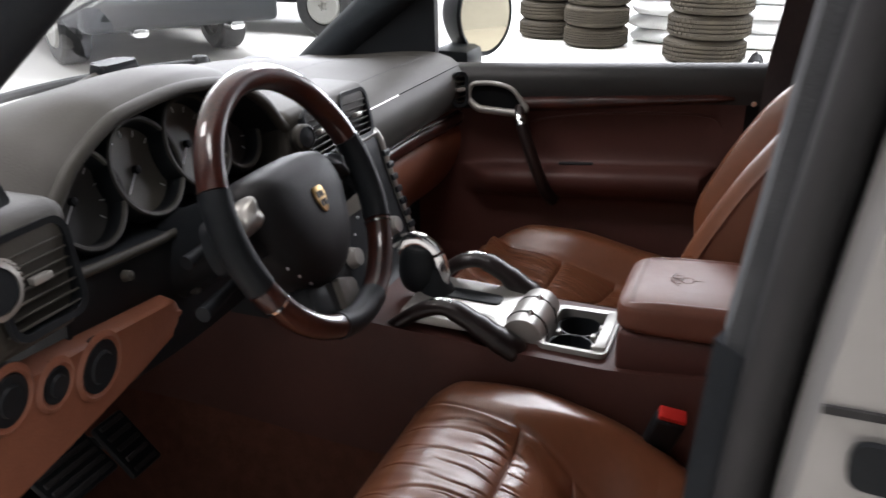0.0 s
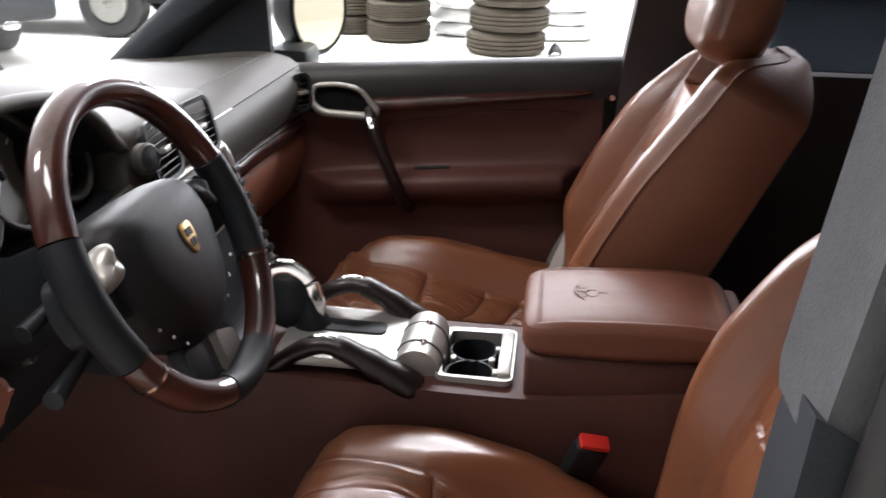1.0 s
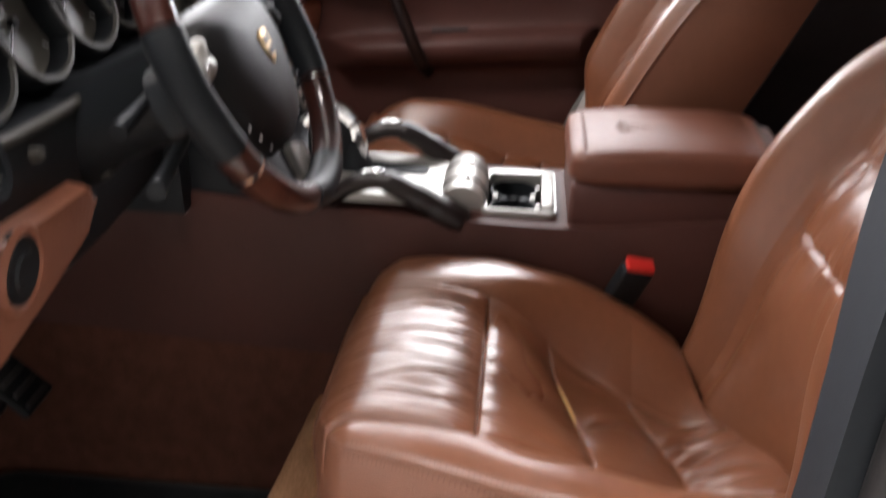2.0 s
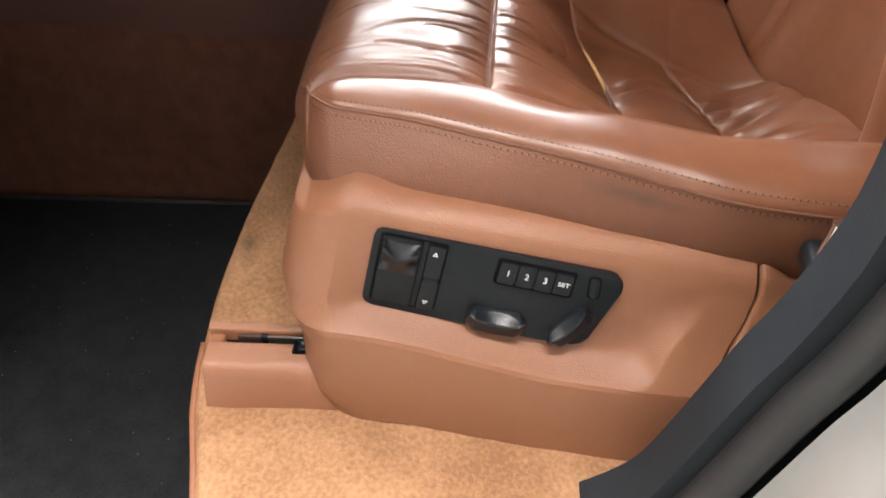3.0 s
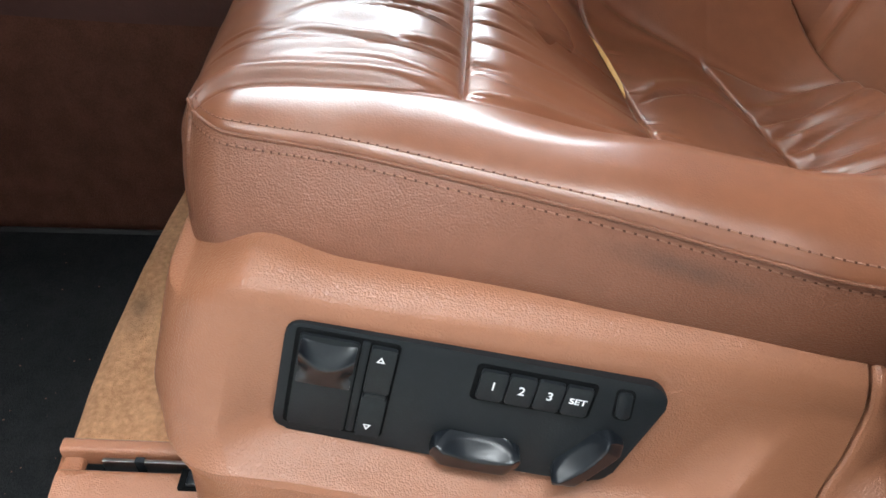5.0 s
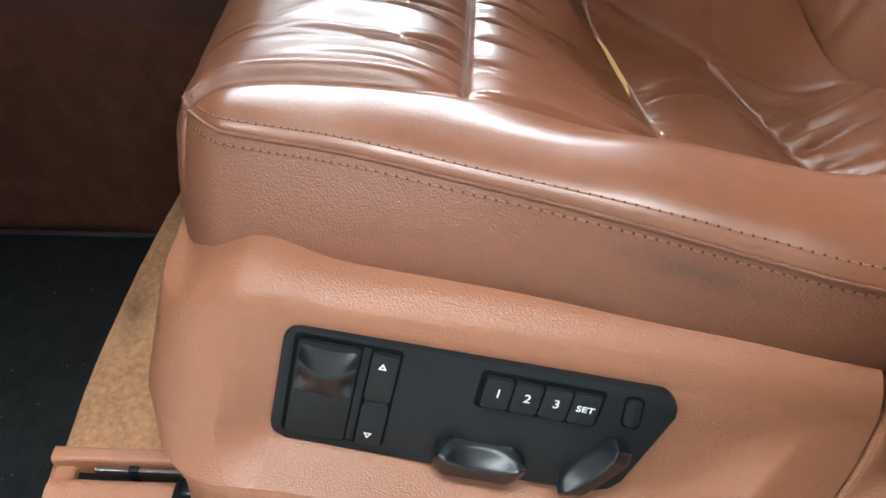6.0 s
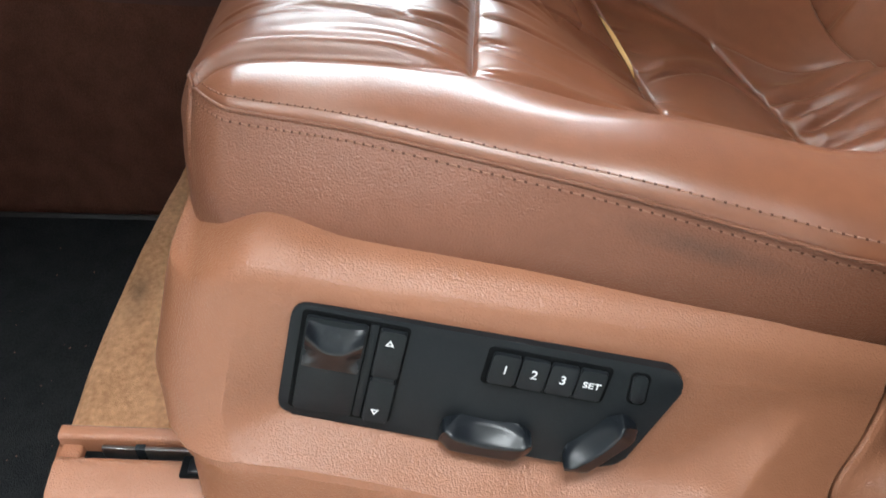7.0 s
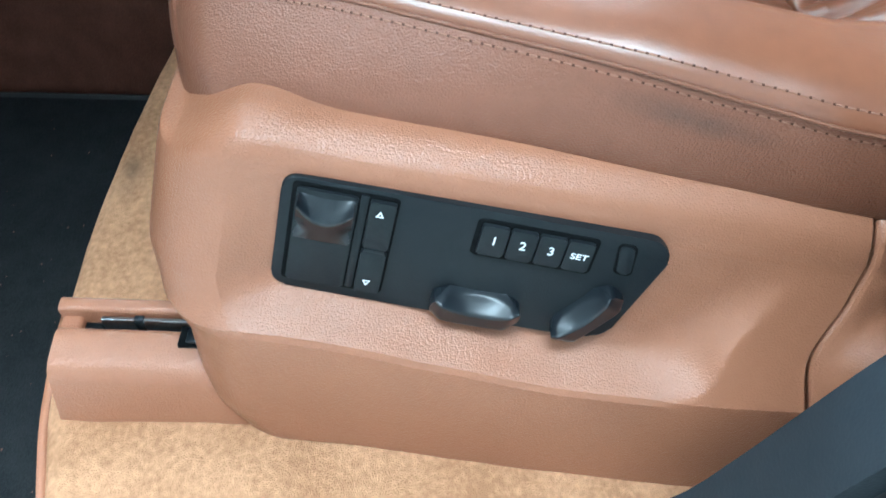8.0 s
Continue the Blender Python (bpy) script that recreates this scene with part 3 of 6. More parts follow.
def seat(name, cx, side, dy, label, fine, sink=0.0):
    """A leather car seat: side is -1 where its outer flank faces -x. o runs outwards from the seat's middle line, y forwards."""
    s = thing(name, (cx, dy + 0.1, 0.40), label, "car seat", "front seats")

    def P(o, y, z):
        return (cx + side * o, y + dy, z)

    def outer(y):
        return (0.030 * step(y, 0.0, 0.2) if sink else 0.0) + along(y, [-0.15, 0.0, 0.036, 0.10, 0.18, 0.257, 0.31, 0.330, 0.345, 0.354], [0.262, 0.250, 0.243, 0.232, 0.211, 0.198, 0.187, 0.176, 0.160, 0.145])

    def inner(y):
        return along(y, [-0.16, -0.08, 0.0, 0.10, 0.20, 0.30, 0.335, 0.354], [0.205, 0.205, 0.208, 0.215, 0.222, 0.215, 0.190, 0.150])

    def insert(o, y):
        if o < 0 and not sink:
            return along(y, [-0.1, -0.05, 0.0, 0.07, 0.18, 0.30, 0.335, 0.354], [0.030, 0.040, 0.058, 0.082, 0.102, 0.118, 0.125, 0.14])
        if o < 0:
            return along(y, [-0.1, 0.09, 0.18, 0.30, 0.335, 0.354], [0.105, 0.095, 0.105, 0.118, 0.125, 0.14])
        if sink:
            return 0.128
        return along(y, [-0.1, -0.054, 0.0, 0.06, 0.132, 0.184, 0.231, 0.30, 0.325, 0.340, 0.354], [0.104, 0.106, 0.112, 0.122, 0.142, 0.148, 0.150, 0.150, 0.153, 0.162, 0.172])

    def seam_at(o, k):
        # the cross seams bend towards the rear on the outer side
        if k == 0:
            return 0.187
        if k == 1 and not sink:
            return along(o, [-0.10, -0.05, -0.018, 0.012, 0.05, 0.112], [0.112, 0.098, 0.085, 0.074, 0.064, 0.058])
        if k == 2 and not sink:
            return along(o, [-0.06, -0.02, 0.005, 0.030, 0.060, 0.10, 0.13], [0.006, -0.012, -0.027, -0.040, -0.048, -0.056, -0.060])
        if k == 1:
            return along(o, [-0.10, 0.005, 0.048, 0.105, 0.157], [0.116, 0.100, 0.083, 0.071, 0.064])
        return along(o, [-0.10, 0.0, 0.06, 0.106, 0.142, 0.192], [0.054, 0.037, 0.017, 0.001, -0.011, -0.024])

    def top(o, y):
        q = abs(o)
        base = along(y, [-0.16, -0.08, 0.0, 0.057, 0.12, 0.186, 0.25, 0.30, 0.335, 0.356], [0.748, 0.744, 0.748, 0.757, 0.776, 0.797, 0.809, 0.812, 0.799, 0.764]) - (sink + 0.014) * step(0.356 - y, 0.0, 0.06)
        if not sink:
            # the driver's seat is sat hollow towards the rear
            base = along(y, [-0.16, -0.13, -0.10, -0.054, 0.0, 0.058, 0.12, 0.186, 0.24, 0.275, 0.31, 0.335, 0.354, 0.364], [0.716, 0.711, 0.700, 0.684, 0.701, 0.730, 0.764, 0.797, 0.809, 0.811, 0.805, 0.793, 0.775, 0.757])
            base -= 0.020 * math.exp(-(((y - 0.08) / 0.05) ** 2)) * (1 - step(o, 0.03, 0.10))
        if o >= 0:
            rail = along(y, [-0.16, -0.032, 0.036, 0.10, 0.18, 0.257, 0.31, 0.335, 0.354, 0.364], [0.757, 0.766, 0.776, 0.788, 0.7955, 0.804, 0.806, 0.800, 0.783, 0.766])
            crest = rail + along(y, [-0.16, 0.0, 0.15, 0.30, 0.34, 0.36], [0.016, 0.016, 0.011, 0.007, 0.004, 0.0])
            w, tuck = outer(y), 0.046
            if sink:
                crest = along(y, [-0.16, -0.073, -0.009, 0.086, 0.192, 0.263, 0.317, 0.340, 0.360], [0.744, 0.752, 0.764, 0.784, 0.806, 0.808, 0.792, 0.770, 0.735])
                rail, tuck = crest - 0.030, 0.075
        else:
            if sink:
                crest = base + 0.026
            else:
                crest = along(y, [-0.16, -0.09, 0.0, 0.10, 0.20, 0.30, 0.335, 0.354, 0.364], [0.655, 0.715, 0.775, 0.815, 0.829, 0.824, 0.804, 0.775, 0.757])
            rail, w, tuck = crest - 0.034 * step(0.36 - y, 0.0, 0.06), inner(y), 0.07
        ins = insert(o, y)
        if sink:
            foot, ridge = 0.015, 0.05
        else:
            foot, ridge = along(y, [0.0, 0.2], [0.012, 0.05]), along(y, [0.0, 0.2], [0.085 if o > 0 else 0.11, 0.03])
        z = base + (crest - base) * step(q, ins - foot, ins + ridge)
        roll = min(1.0, max(0.0, (q - (w - tuck)) / tuck))
        z -= (z - rail + 0.003) * (1 - math.sqrt(max(0.0, 1 - roll * roll)))
        # pillows between the seams and tucks at them
        flat = 1 - step(q, ins - 0.012, ins + 0.004)
        near = min(abs(y - seam_at(o, k)) for k in range(3))
        if q < ins + 0.03:
            z += flat * (0.009 * (1 - math.exp(-near / 0.017)) - 0.0036 * math.exp(-((near / 0.0020) ** 2)) - 0.004)
            z -= 0.0024 * math.exp(-(((q - ins) / 0.0042) ** 2)) * step(0.352 - y, 0, 0.02)
            z += 0.0022 * math.exp(-(((q - ins + 0.010) / 0.006) ** 2)) * step(y, 0.19, 0.24)
        if not sink:
            # the crevice in front of the backrest
            line = along(o, [-0.2, -0.106, -0.01, 0.06, 0.2], [-0.066, -0.086, -0.118, -0.160, -0.185])
            z -= 0.035 * (1 - step(y, line - 0.014, line + 0.012))
        z += 0.0022 * noise.noise(Vector((o * 16, y * 10, 8.8))) + flat * 0.0014 * noise.noise(Vector((o * 45, y * 16, 3.1)))
        return z

    # folds gathered into the seams: start (o, y), heading, length, width, height
    rnd = random.Random(11)
    folds = []
    for seam, sense, count, lo, hi, long_, high in ((0, 1, 12, -0.10, 0.143, (0.04, 0.15), (0.0005, 0.0020)), (0, -1, 12, -0.10, 0.143, (0.02, 0.07), (0.0006, 0.0018)), (1, -1, 7, -0.08, 0.11, (0.015, 0.035), (0.0004, 0.0010)), (1, 1, 4, -0.02, 0.10, (0.05, 0.09), (0.0006, 0.0013)), (2, -1, 7, -0.015, 0.105, (0.07, 0.13), (0.0045, 0.0075)), (2, 1, 3, 0.02, 0.09, (0.03, 0.07), (0.0005, 0.0012))):
        for k in range(count):
            o = lo + (hi - lo) * (k + rnd.uniform(0.15, 0.85)) / count
            turn = rnd.uniform(-0.16, 0.16) + (0.9 * (0.10 - o) / 0.10 * 0.35 if seam == 2 else 0) + (0.25 if seam == 1 and sense > 0 else 0)
            folds.append((o, seam_at(o, seam) + sense * 0.001, turn, sense, rnd.uniform(*long_), rnd.uniform(0.0024, 0.0062) * (2.1 if seam == 2 and sense < 0 else 1), rnd.uniform(*high)))
    for k in range(5):
        o = -0.09 + 0.23 * (k + rnd.uniform(0.2, 0.8)) / 5
        folds.append((o, 0.345, rnd.uniform(-0.12, 0.12), -1, rnd.uniform(0.05, 0.12), rnd.uniform(0.003, 0.006), rnd.uniform(0.0004, 0.0012)))

    na, nb = (400, 500) if fine else (220, 220)
    us = np.sin(np.linspace(-1, 1, na) * 1.48) / math.sin(1.48)
    vs = np.linspace(0, 1, nb)

    def spot(u, v):
        bend = max(0.0, abs(u) - 0.55) / 0.45
        y = -0.16 + 0.523 * v - 0.050 * (1 - math.sqrt(max(0.0, 1 - bend * bend))) * step(v, 0.72, 1.0)
        return u * (outer(y) if u > 0 else inner(y)), y

    spots = [spot(u, v) for v in vs for u in us]
    O, Y = (np.array([p[k] for p in spots]) for k in (0, 1))
    Z = np.array([top(o, y) for o, y in spots])
    rim_in, rim_out = (0.026, -0.003) if sink else (0.012, 0.008)
    keep = np.array([1 - step(abs(o), insert(o, y) - rim_in, insert(o, y) + rim_out) for o, y in spots])
    for o, y, turn, sense, size, wide, high in folds:
        if not fine:
            wide, high = wide * 1.2, high * 1.5
        c, sn = math.cos(turn), math.sin(turn)
        sway = 0.004 * np.sin((Y - y) * 55 + o * 90)
        along_f = ((Y - y) * c + (O - o) * sn) * sense / size
        across = (O - o) * c - (Y - y) * sn + sway * np.clip(along_f, 0, 1)
        fade = np.clip(along_f / 0.14, 0, 1) * np.clip(1 - along_f, 0, 1) ** 0.8
        girth = wide * (0.55 + 0.6 * np.clip(along_f, 0, 1))
        Z = Z + keep * fade * high * (np.exp(-((across / girth) ** 2)) - 0.9 * np.exp(-(((across - 1.25 * girth) / (0.5 * girth)) ** 2)))
    if fine:
        # a long crease sweeps back across the middle panel
        sweep = np.array([along(y, [-0.04, -0.012, 0.013, 0.046, 0.07], [0.026, 0.010, 0.002, 0.010, 0.024]) for y in Y])
        mid = np.clip((0.066 - Y) / 0.015, 0, 1) * np.clip((Y + 0.036) / 0.015, 0, 1)
        Z = Z - mid * (0.0024 * np.exp(-(((O - sweep) / 0.0022) ** 2)) - 0.0022 * np.exp(-(((O - sweep + 0.010) / 0.008) ** 2)))
    faces = [(j * na + i, j * na + i + 1, (j + 1) * na + i + 1, (j + 1) * na + i) for j in range(nb - 1) for i in range(na - 1)]
    part("cushion", ([P(o, y, z) for o, y, z in zip(O, Y, Z)], [f[::-1] for f in faces] if side < 0 else faces), LEATHER, s, "creased glossy brown leather seat cushion", 0)

    if fine:
        # split seam with foam showing
        verts, faces = [], []
        for i, o in enumerate(np.linspace(-0.046, 0.014, 26)):
            w = 0.0026 * math.sin(math.pi * i / 25) ** 0.6 + 0.0003
            y = seam_at(o, 1)
            for d, h in ((-w, 0.0004), (0, 0.0016), (w, 0.0004)):
                verts.append(P(o + 0.3 * d, y + d, top(o, y + d) + 0.0012 + h))
        for i in range(25):
            for k in range(2):
                faces.append((i * 3 + k, i * 3 + k + 1, i * 3 + k + 4, i * 3 + k + 3))
        part("foam_tear", (verts, faces), FOAM, s, "yellow foam in a split seam", 0)

    # the grained flank under the piping runs round the front
    rim = [(-1.0, v) for v in np.linspace(0, 1, 70)] + [(u, 1.0) for u in np.sin(np.linspace(-1, 1, 130)[1:-1] * math.pi / 2)] + [(1.0, v) for v in np.linspace(1, 0, 110)]
    rim_pts = []
    for u, v in rim:
        o, y = spot(u, v)
        rim_pts.append((o, y, top(o, y)))

    def flank(i, k):
        o, y, z = rim_pts[int(i)]
        low_o = math.copysign(along(y, [-0.16, -0.03, 0.10, 0.25, 0.31, 0.334, 0.354], [0.248, 0.242, 0.241, 0.242, 0.236, 0.218, 0.190]), o)
        low_z = along(y, [-0.16, -0.038, 0.075, 0.165, 0.25, 0.31, 0.345], [0.660, 0.675, 0.700, 0.722, 0.742, 0.743, 0.748])
        edge = step(abs(o), 0.05, 0.175)
        bulge = 0.006 * max(0.0, math.sin(math.pi * min(1, k * 1.1))) + 0.0012 * noise.noise(Vector((y * 14, k * 2, 6.1))) * math.sin(math.pi * k)
        front = 1 - step(0.354 - y, 0.0, 0.03)
        return P(o + (low_o - o) * k ** 0.85 * edge + math.copysign(bulge, o) * edge, y - 0.004 * k * step(y, 0.30, 0.35) + (0.006 * math.sin(math.pi * k) + 0.002 * k) * (1 - edge) - 0.003 * k * edge * (1 - front), z + (low_z - z) * k)

    part("flank", grid(flank, range(len(rim_pts)), np.linspace(0, 1, 24), flip=side > 0), LEATHER_GRAIN, s, "matt grained leather side band", 0)
    pip = [P(o + math.copysign(0.0006, o), y, z + 0.0002) for o, y, z in rim_pts if o > 0.100]
    part("piping", tube(pip, [0.0003 + 0.0008 * step(o, 0.100, 0.150) for o, y, z in rim_pts if o > 0.100], 8), LEATHER_GRAIN, s)
    # two rows of sunk stitches, one on the roll and one on the flank
    for upper in (True, False):
        lanes = []
        for w in (-0.0005, 0.0, 0.0005):
            lane = []
            for i, (o, y, z) in enumerate(rim_pts):
                if o < 0.125 or y < -0.12:
                    continue
                if upper:
                    # inwards from the rim, square to it round the corner
                    a, b = (o - 0.100, y - 0.313) if y > 0.313 else (1.0, 0.0)
                    reach = math.hypot(a, b)
                    oo, yy = o - (0.0052 - w) * a / reach, y - (0.0052 - w) * b / reach
                    lane.append((oo, yy, top(oo, yy)))
                else:
                    p = flank(i, 0.060 + w * 14)
                    lane.append(((p[0] - cx) * side, p[1] - dy, p[2]))
            lanes.append(spline(lane, 390 if fine else 200))
        verts, faces, hv, hf = [], [], [], []
        for k in range(0, len(lanes[0]) - 4, 4):
            base = len(verts)
            for r, h in ((0, -0.0002), (1, 0.0003), (2, 0.0003), (3, -0.0002)):
                for lane, more in zip(lanes, (0.0, 0.0003, 0.0)):
                    q = lane[k + r]
                    verts.append(P(q[0] + (h + more) * 0.7, q[1], q[2] + (h + more) * 0.7))
            for r in range(3):
                for c in range(2):
                    n = base + r * 3 + c
                    faces.append((n, n + 1, n + 4, n + 3))
            base = len(hv)
            for r, lane in ((3, lanes[0]), (4, lanes[0]), (4, lanes[2]), (3, lanes[2])):
                q = lane[k + r]
                hv.append(P(q[0] + 0.0002, q[1], q[2] + 0.0002))
            hf.append((base, base + 1, base + 2, base + 3))
        part("stitching", (verts, faces), STITCH, s, "fine row of stitches", 0)["kind"] = "stuff"
        # dark quads: needle holes above, painted stitch shadows on the lower row
        if fine:
            part("stitch_line", (hv, hf), HOLE, s, "row of dark needle holes and painted stitch shadows", 0)["kind"] = "stuff"

    # moulded side cover: shelf, scooped face, lip and lower wall, as one sheet swept along y
    def lip_z(y):
        return along(y, [-0.03, 0.038, 0.121, 0.187, 0.249, 0.329], [0.610, 0.613, 0.623, 0.641, 0.658, 0.673])

    def lip_o(y):
        return along(y, [0.0, 0.05, 0.31], [0.3155, 0.3155, 0.3125])

    def soft(x, r):
        return r * math.log(1 + math.exp(min(60, x / r)))

    def cover(y):
        pt = 0.747 - (0.268 - min(y, 0.31)) * 0.222
        rise = along(y, [-0.04, 0.0, 0.08, 0.16, 0.24, 0.30], [0.0280, 0.0275, 0.0240, 0.0212, 0.0175, 0.0155])
        pts = spline([(0.216, pt + rise), (0.234, pt + rise), (0.2485, pt + rise * 0.89), (0.2595, pt + rise * 0.60), (0.2650, pt + rise * 0.2), (0.267, pt - 0.001)], 22).tolist()
        lip = lip_z(y)
        for f in np.linspace(0, 1, 66)[1:]:
            z = (pt - 0.001) * (1 - f) + lip * f
            line, floor = 0.267 + (lip_o(y) - 0.267) * f**1.15, 0.2675 + 0.20 * (pt - z)
            e1, e2 = (z - lip) / 0.020, ((y - 0.040) * 0.087 + (z - 0.609) * 0.052) / 0.104 / 0.042
            h = max(0.0, 0.9 - abs(e1 - e2)) / 0.9
            e = soft(min(e1, e2) - h * h * 0.225, 0.035)
            cut = (1 - (1 - min(1.0, e)) ** 2.3) * (1 - 0.80 * step(y, 0.279, 0.326))
            pts.append((line - max(0.0, line - floor) * cut, z))
        for k in np.linspace(0, 1, 24)[1:]:
            pts.append((lip_o(y) + (0.327 - lip_o(y)) * k**0.9, lip + (floor_z(y) - lip) * k))
        return pts

    def slant(z):
        # the seam behind the cover swings forwards lower down
        return along(z, [0.57, 0.600, 0.613, 0.630, 0.664, 0.684, 0.80], [0.016, 0.018, 0.021, 0.023, 0.006, 0.0, 0.0])

    # stations along the cover: its side, the rounded front corner (angle), then across the front (inward)
    turn_y, turn_r = 0.312, 0.046
    side_ys = [-0.0365, -0.036, -0.0345] + list(np.linspace(-0.032, 0.09, 76)) + list(np.linspace(0.09, turn_y, 66)[1:])
    stations = [(y, 0.0, 0.0) for y in side_ys] + [(turn_y, radians(a), 0.0) for a in np.linspace(0, 90, 24)[1:]] + [(turn_y, radians(90), d) for d in np.linspace(0, 0.36, 20)[1:]]
    sections = {y: cover(y) for y in side_ys}
    start = sections[side_ys[0]]
    rows = len(start)

    def cov(i, j):
        y, turn, inward = stations[int(j)]
        o, z = sections[y][int(i)]
        tail = (0.006, 0.002, 0.0)[int(j)] if j < 3 else 0.0
        if turn:
            cap = along(math.degrees(turn), [0, 25, 50, 90], [0.774, 0.760, 0.748, 0.744])
        else:
            cap = along(y, [0.25, turn_y], [0.81, 0.774])
        z = cap - soft(cap - z, 0.007)
        back = (0.016 * step(z, 0.690, 0.645) + 0.016 * step(z, 0.605, 0.565) ** 1.3) * step(y, 0.20, turn_y)
        return P(o - tail - turn_r * (1 - math.cos(turn)) - inward, y + turn_r * math.sin(turn) - back - 0.25 * max(0.0, z - 0.69) * step(y, 0.24, turn_y) + slant(z) * (1 - step(y, -0.02, 0.07)), z - tail * 0.4)

    part("side_cover", grid(cov, range(rows), range(len(stations)), flip=side < 0), TRIM, s, "terracotta moulded side cover", 0)
    tail_pts = spline([(0.226, 0.684), (0.240, 0.6885), (0.254, 0.686), (0.2635, 0.676), (0.268, 0.664), (0.276, 0.654), (0.292, 0.649), (0.302, 0.644), (0.309, 0.634), (0.322, 0.590), (0.327, 0.515)], rows)
    tail_ys = [-0.0375, -0.038, -0.0395] + list(np.linspace(-0.042, -0.078, 14)) + list(np.linspace(-0.08, -0.20, 8))

    def tail_fn(i, j):
        y = tail_ys[int(j)]
        k = step(y, -0.040, -0.074)
        o, z = (start[int(i)][n] * (1 - k) + tail_pts[int(i)][n] * k for n in (0, 1))
        tuck = (0.007, 0.0025, 0.0005)[int(j)] if j < 3 else 0.0
        return P(o - tuck, y + slant(z) * step(y, -0.12, -0.045), z - tuck * 0.4 + (y + 0.03) * 0.10 * step(z, 0.60, 0.66) * k)

    part("rear_cover", grid(tail_fn, range(rows), range(len(tail_ys)), flip=side < 0), TRIM, s, "rear piece of the side cover behind a seam", 0)
    part("base", box(cx - 0.20, cx + 0.20, dy - 0.15, dy + 0.27, 0.512, 0.625, 0.02), BLACK, s)
    part("base_plate", box(cx + side * 0.245 - 0.012, cx + side * 0.245 + 0.012, dy - 0.2, dy + 0.25, 0.512, 0.665, 0.004), BLACK, s)

    # backrest, leaning back
    lean = radians(26.5 if sink else 29.0)
    p0 = np.array([-0.045, 0.775])
    up, fw = np.array([-math.sin(lean), math.cos(lean)]), np.array([math.cos(lean), math.sin(lean)])
    length = 0.575

    def half(l, inward=False):
        if sink and inward:
            return 0.237 if l < 0.50 else 0.237 - 0.13 * ((l - 0.50) / 0.075) ** 2
        return 0.225 + 0.012 * step(l, 0.0, 0.15) if l < 0.33 else 0.237 * math.sqrt(max(0.03, 1 - ((l - 0.33) / 0.262) ** 2))

    l0 = 0.0 if sink else -0.07
    bseams = (0.20, 0.31)

    def run(v):
        return l0 + (length - l0) * v

    def rear(l):
        return -0.155 + 0.035 * l - (0.0 if sink else 0.09 * (1 - step(l, 0.0, 0.25)))

    def front(o, l):
        q, w, crisp = abs(o), half(l, o < 0), sink and o < 0
        ins = along(l, [0, 0.3, 0.5, 0.575], [0.075, 0.095, 0.10, 0.10] if sink else [0.11, 0.12, 0.085, 0.07])
        b = step(q, 0.09, 0.205) if crisp else step(q, ins - 0.02, ins + 0.035)
        h = -0.030 + 0.045 * b * along(l, [0, 0.06, 0.15, 0.35, 0.5, 0.575], [-0.3, 0.2, 1, 1, 0.55, 0.3] if sink else [1, 1, 1, 1, 0.55, 0.3])
        if crisp:
            h += 0.016 * step(l, 0.36, 0.5) * b - 0.022 * step(q, w - 0.035, w) ** 2
        else:
            h -= 0.065 * step(q, w - 0.085, w) ** 1.6
        h -= 0.05 * step(l, 0.50, 0.575) ** 2
        if q < ins:
            near = min(abs(l - k) for k in bseams)
            flat = 1 - step(q, ins - 0.03, ins - 0.002)
            h += flat * (0.005 * (1 - math.exp(-near / 0.025)) - 0.0018 * math.exp(-((near / 0.004) ** 2)))
            h += 0.0056 * noise.noise(Vector((o * 75 + 160 * (l - 0.2) * o, l * 11, 7.7))) * flat * math.exp(-near / 0.035)
            h += 0.0030 * noise.noise(Vector((o * 30 + 14 * (l - 0.2) * abs(o), l * 26, 3.3))) * (1 - step(q, ins - 0.02, ins)) * (0.4 + math.exp(-near / 0.04))
        h -= 0.003 * math.exp(-(((q - ins) / 0.004) ** 2))
        h += 0.022 * b * math.sin(math.pi * min(1.0, l / 0.46))
        if not sink:
            # the foot of the driver's backrest tucks in behind the cushion
            h -= (0.058 + 0.062 * step(o, -0.09, 0.07)) * (1 - step(l, -0.06, 0.27))
        dish = step(0.095 - q, 0, 0.012) * step(l, 0.445, 0.462) if sink else step(0.075 - q, 0, 0.02) * step(l, 0.49, 0.52)
        h -= (0.030 if sink else 0.012) * dish
        h += 0.002 * noise.noise(Vector((o * 9, l * 9, 5.5)))
        return h

    def back(o, l, h):
        y, z = p0 + up * l + fw * h
        return P(o, y, z)

    part("backrest", grid(lambda u, v: back(u * half(run(v), u < 0), run(v), front(u * half(run(v), u < 0), run(v))), np.sin(np.linspace(-1, 1, 130) * 1.2) / math.sin(1.2), np.linspace(0, 1, 170), flip=side < 0), LEATHER, s, "brown leather backrest with raised bolsters", 0)
    brim = [(-1.0, v) for v in np.linspace(0, 1, 90)] + [(u, 1.0) for u in np.linspace(-1, 1, 24)[1:-1]] + [(1.0, v) for v in np.linspace(1, 0, 90)]

    def bside(i, k):
        u, v = brim[int(i)]
        l = run(v)
        o = u * half(l, u < 0)
        h = front(o, l)
        grow = 0.008 * math.sin(math.pi * k)
        return back(o + math.copysign(grow, o) * step(abs(o), 0.05, 0.12), l + grow * step(v, 0.9, 1), h + (rear(l) - h) * k)

    part("backrest_side", grid(bside, range(len(brim)), np.linspace(0, 1, 12), flip=side > 0), LEATHER_GRAIN, s, "grained leather backrest side", 0)
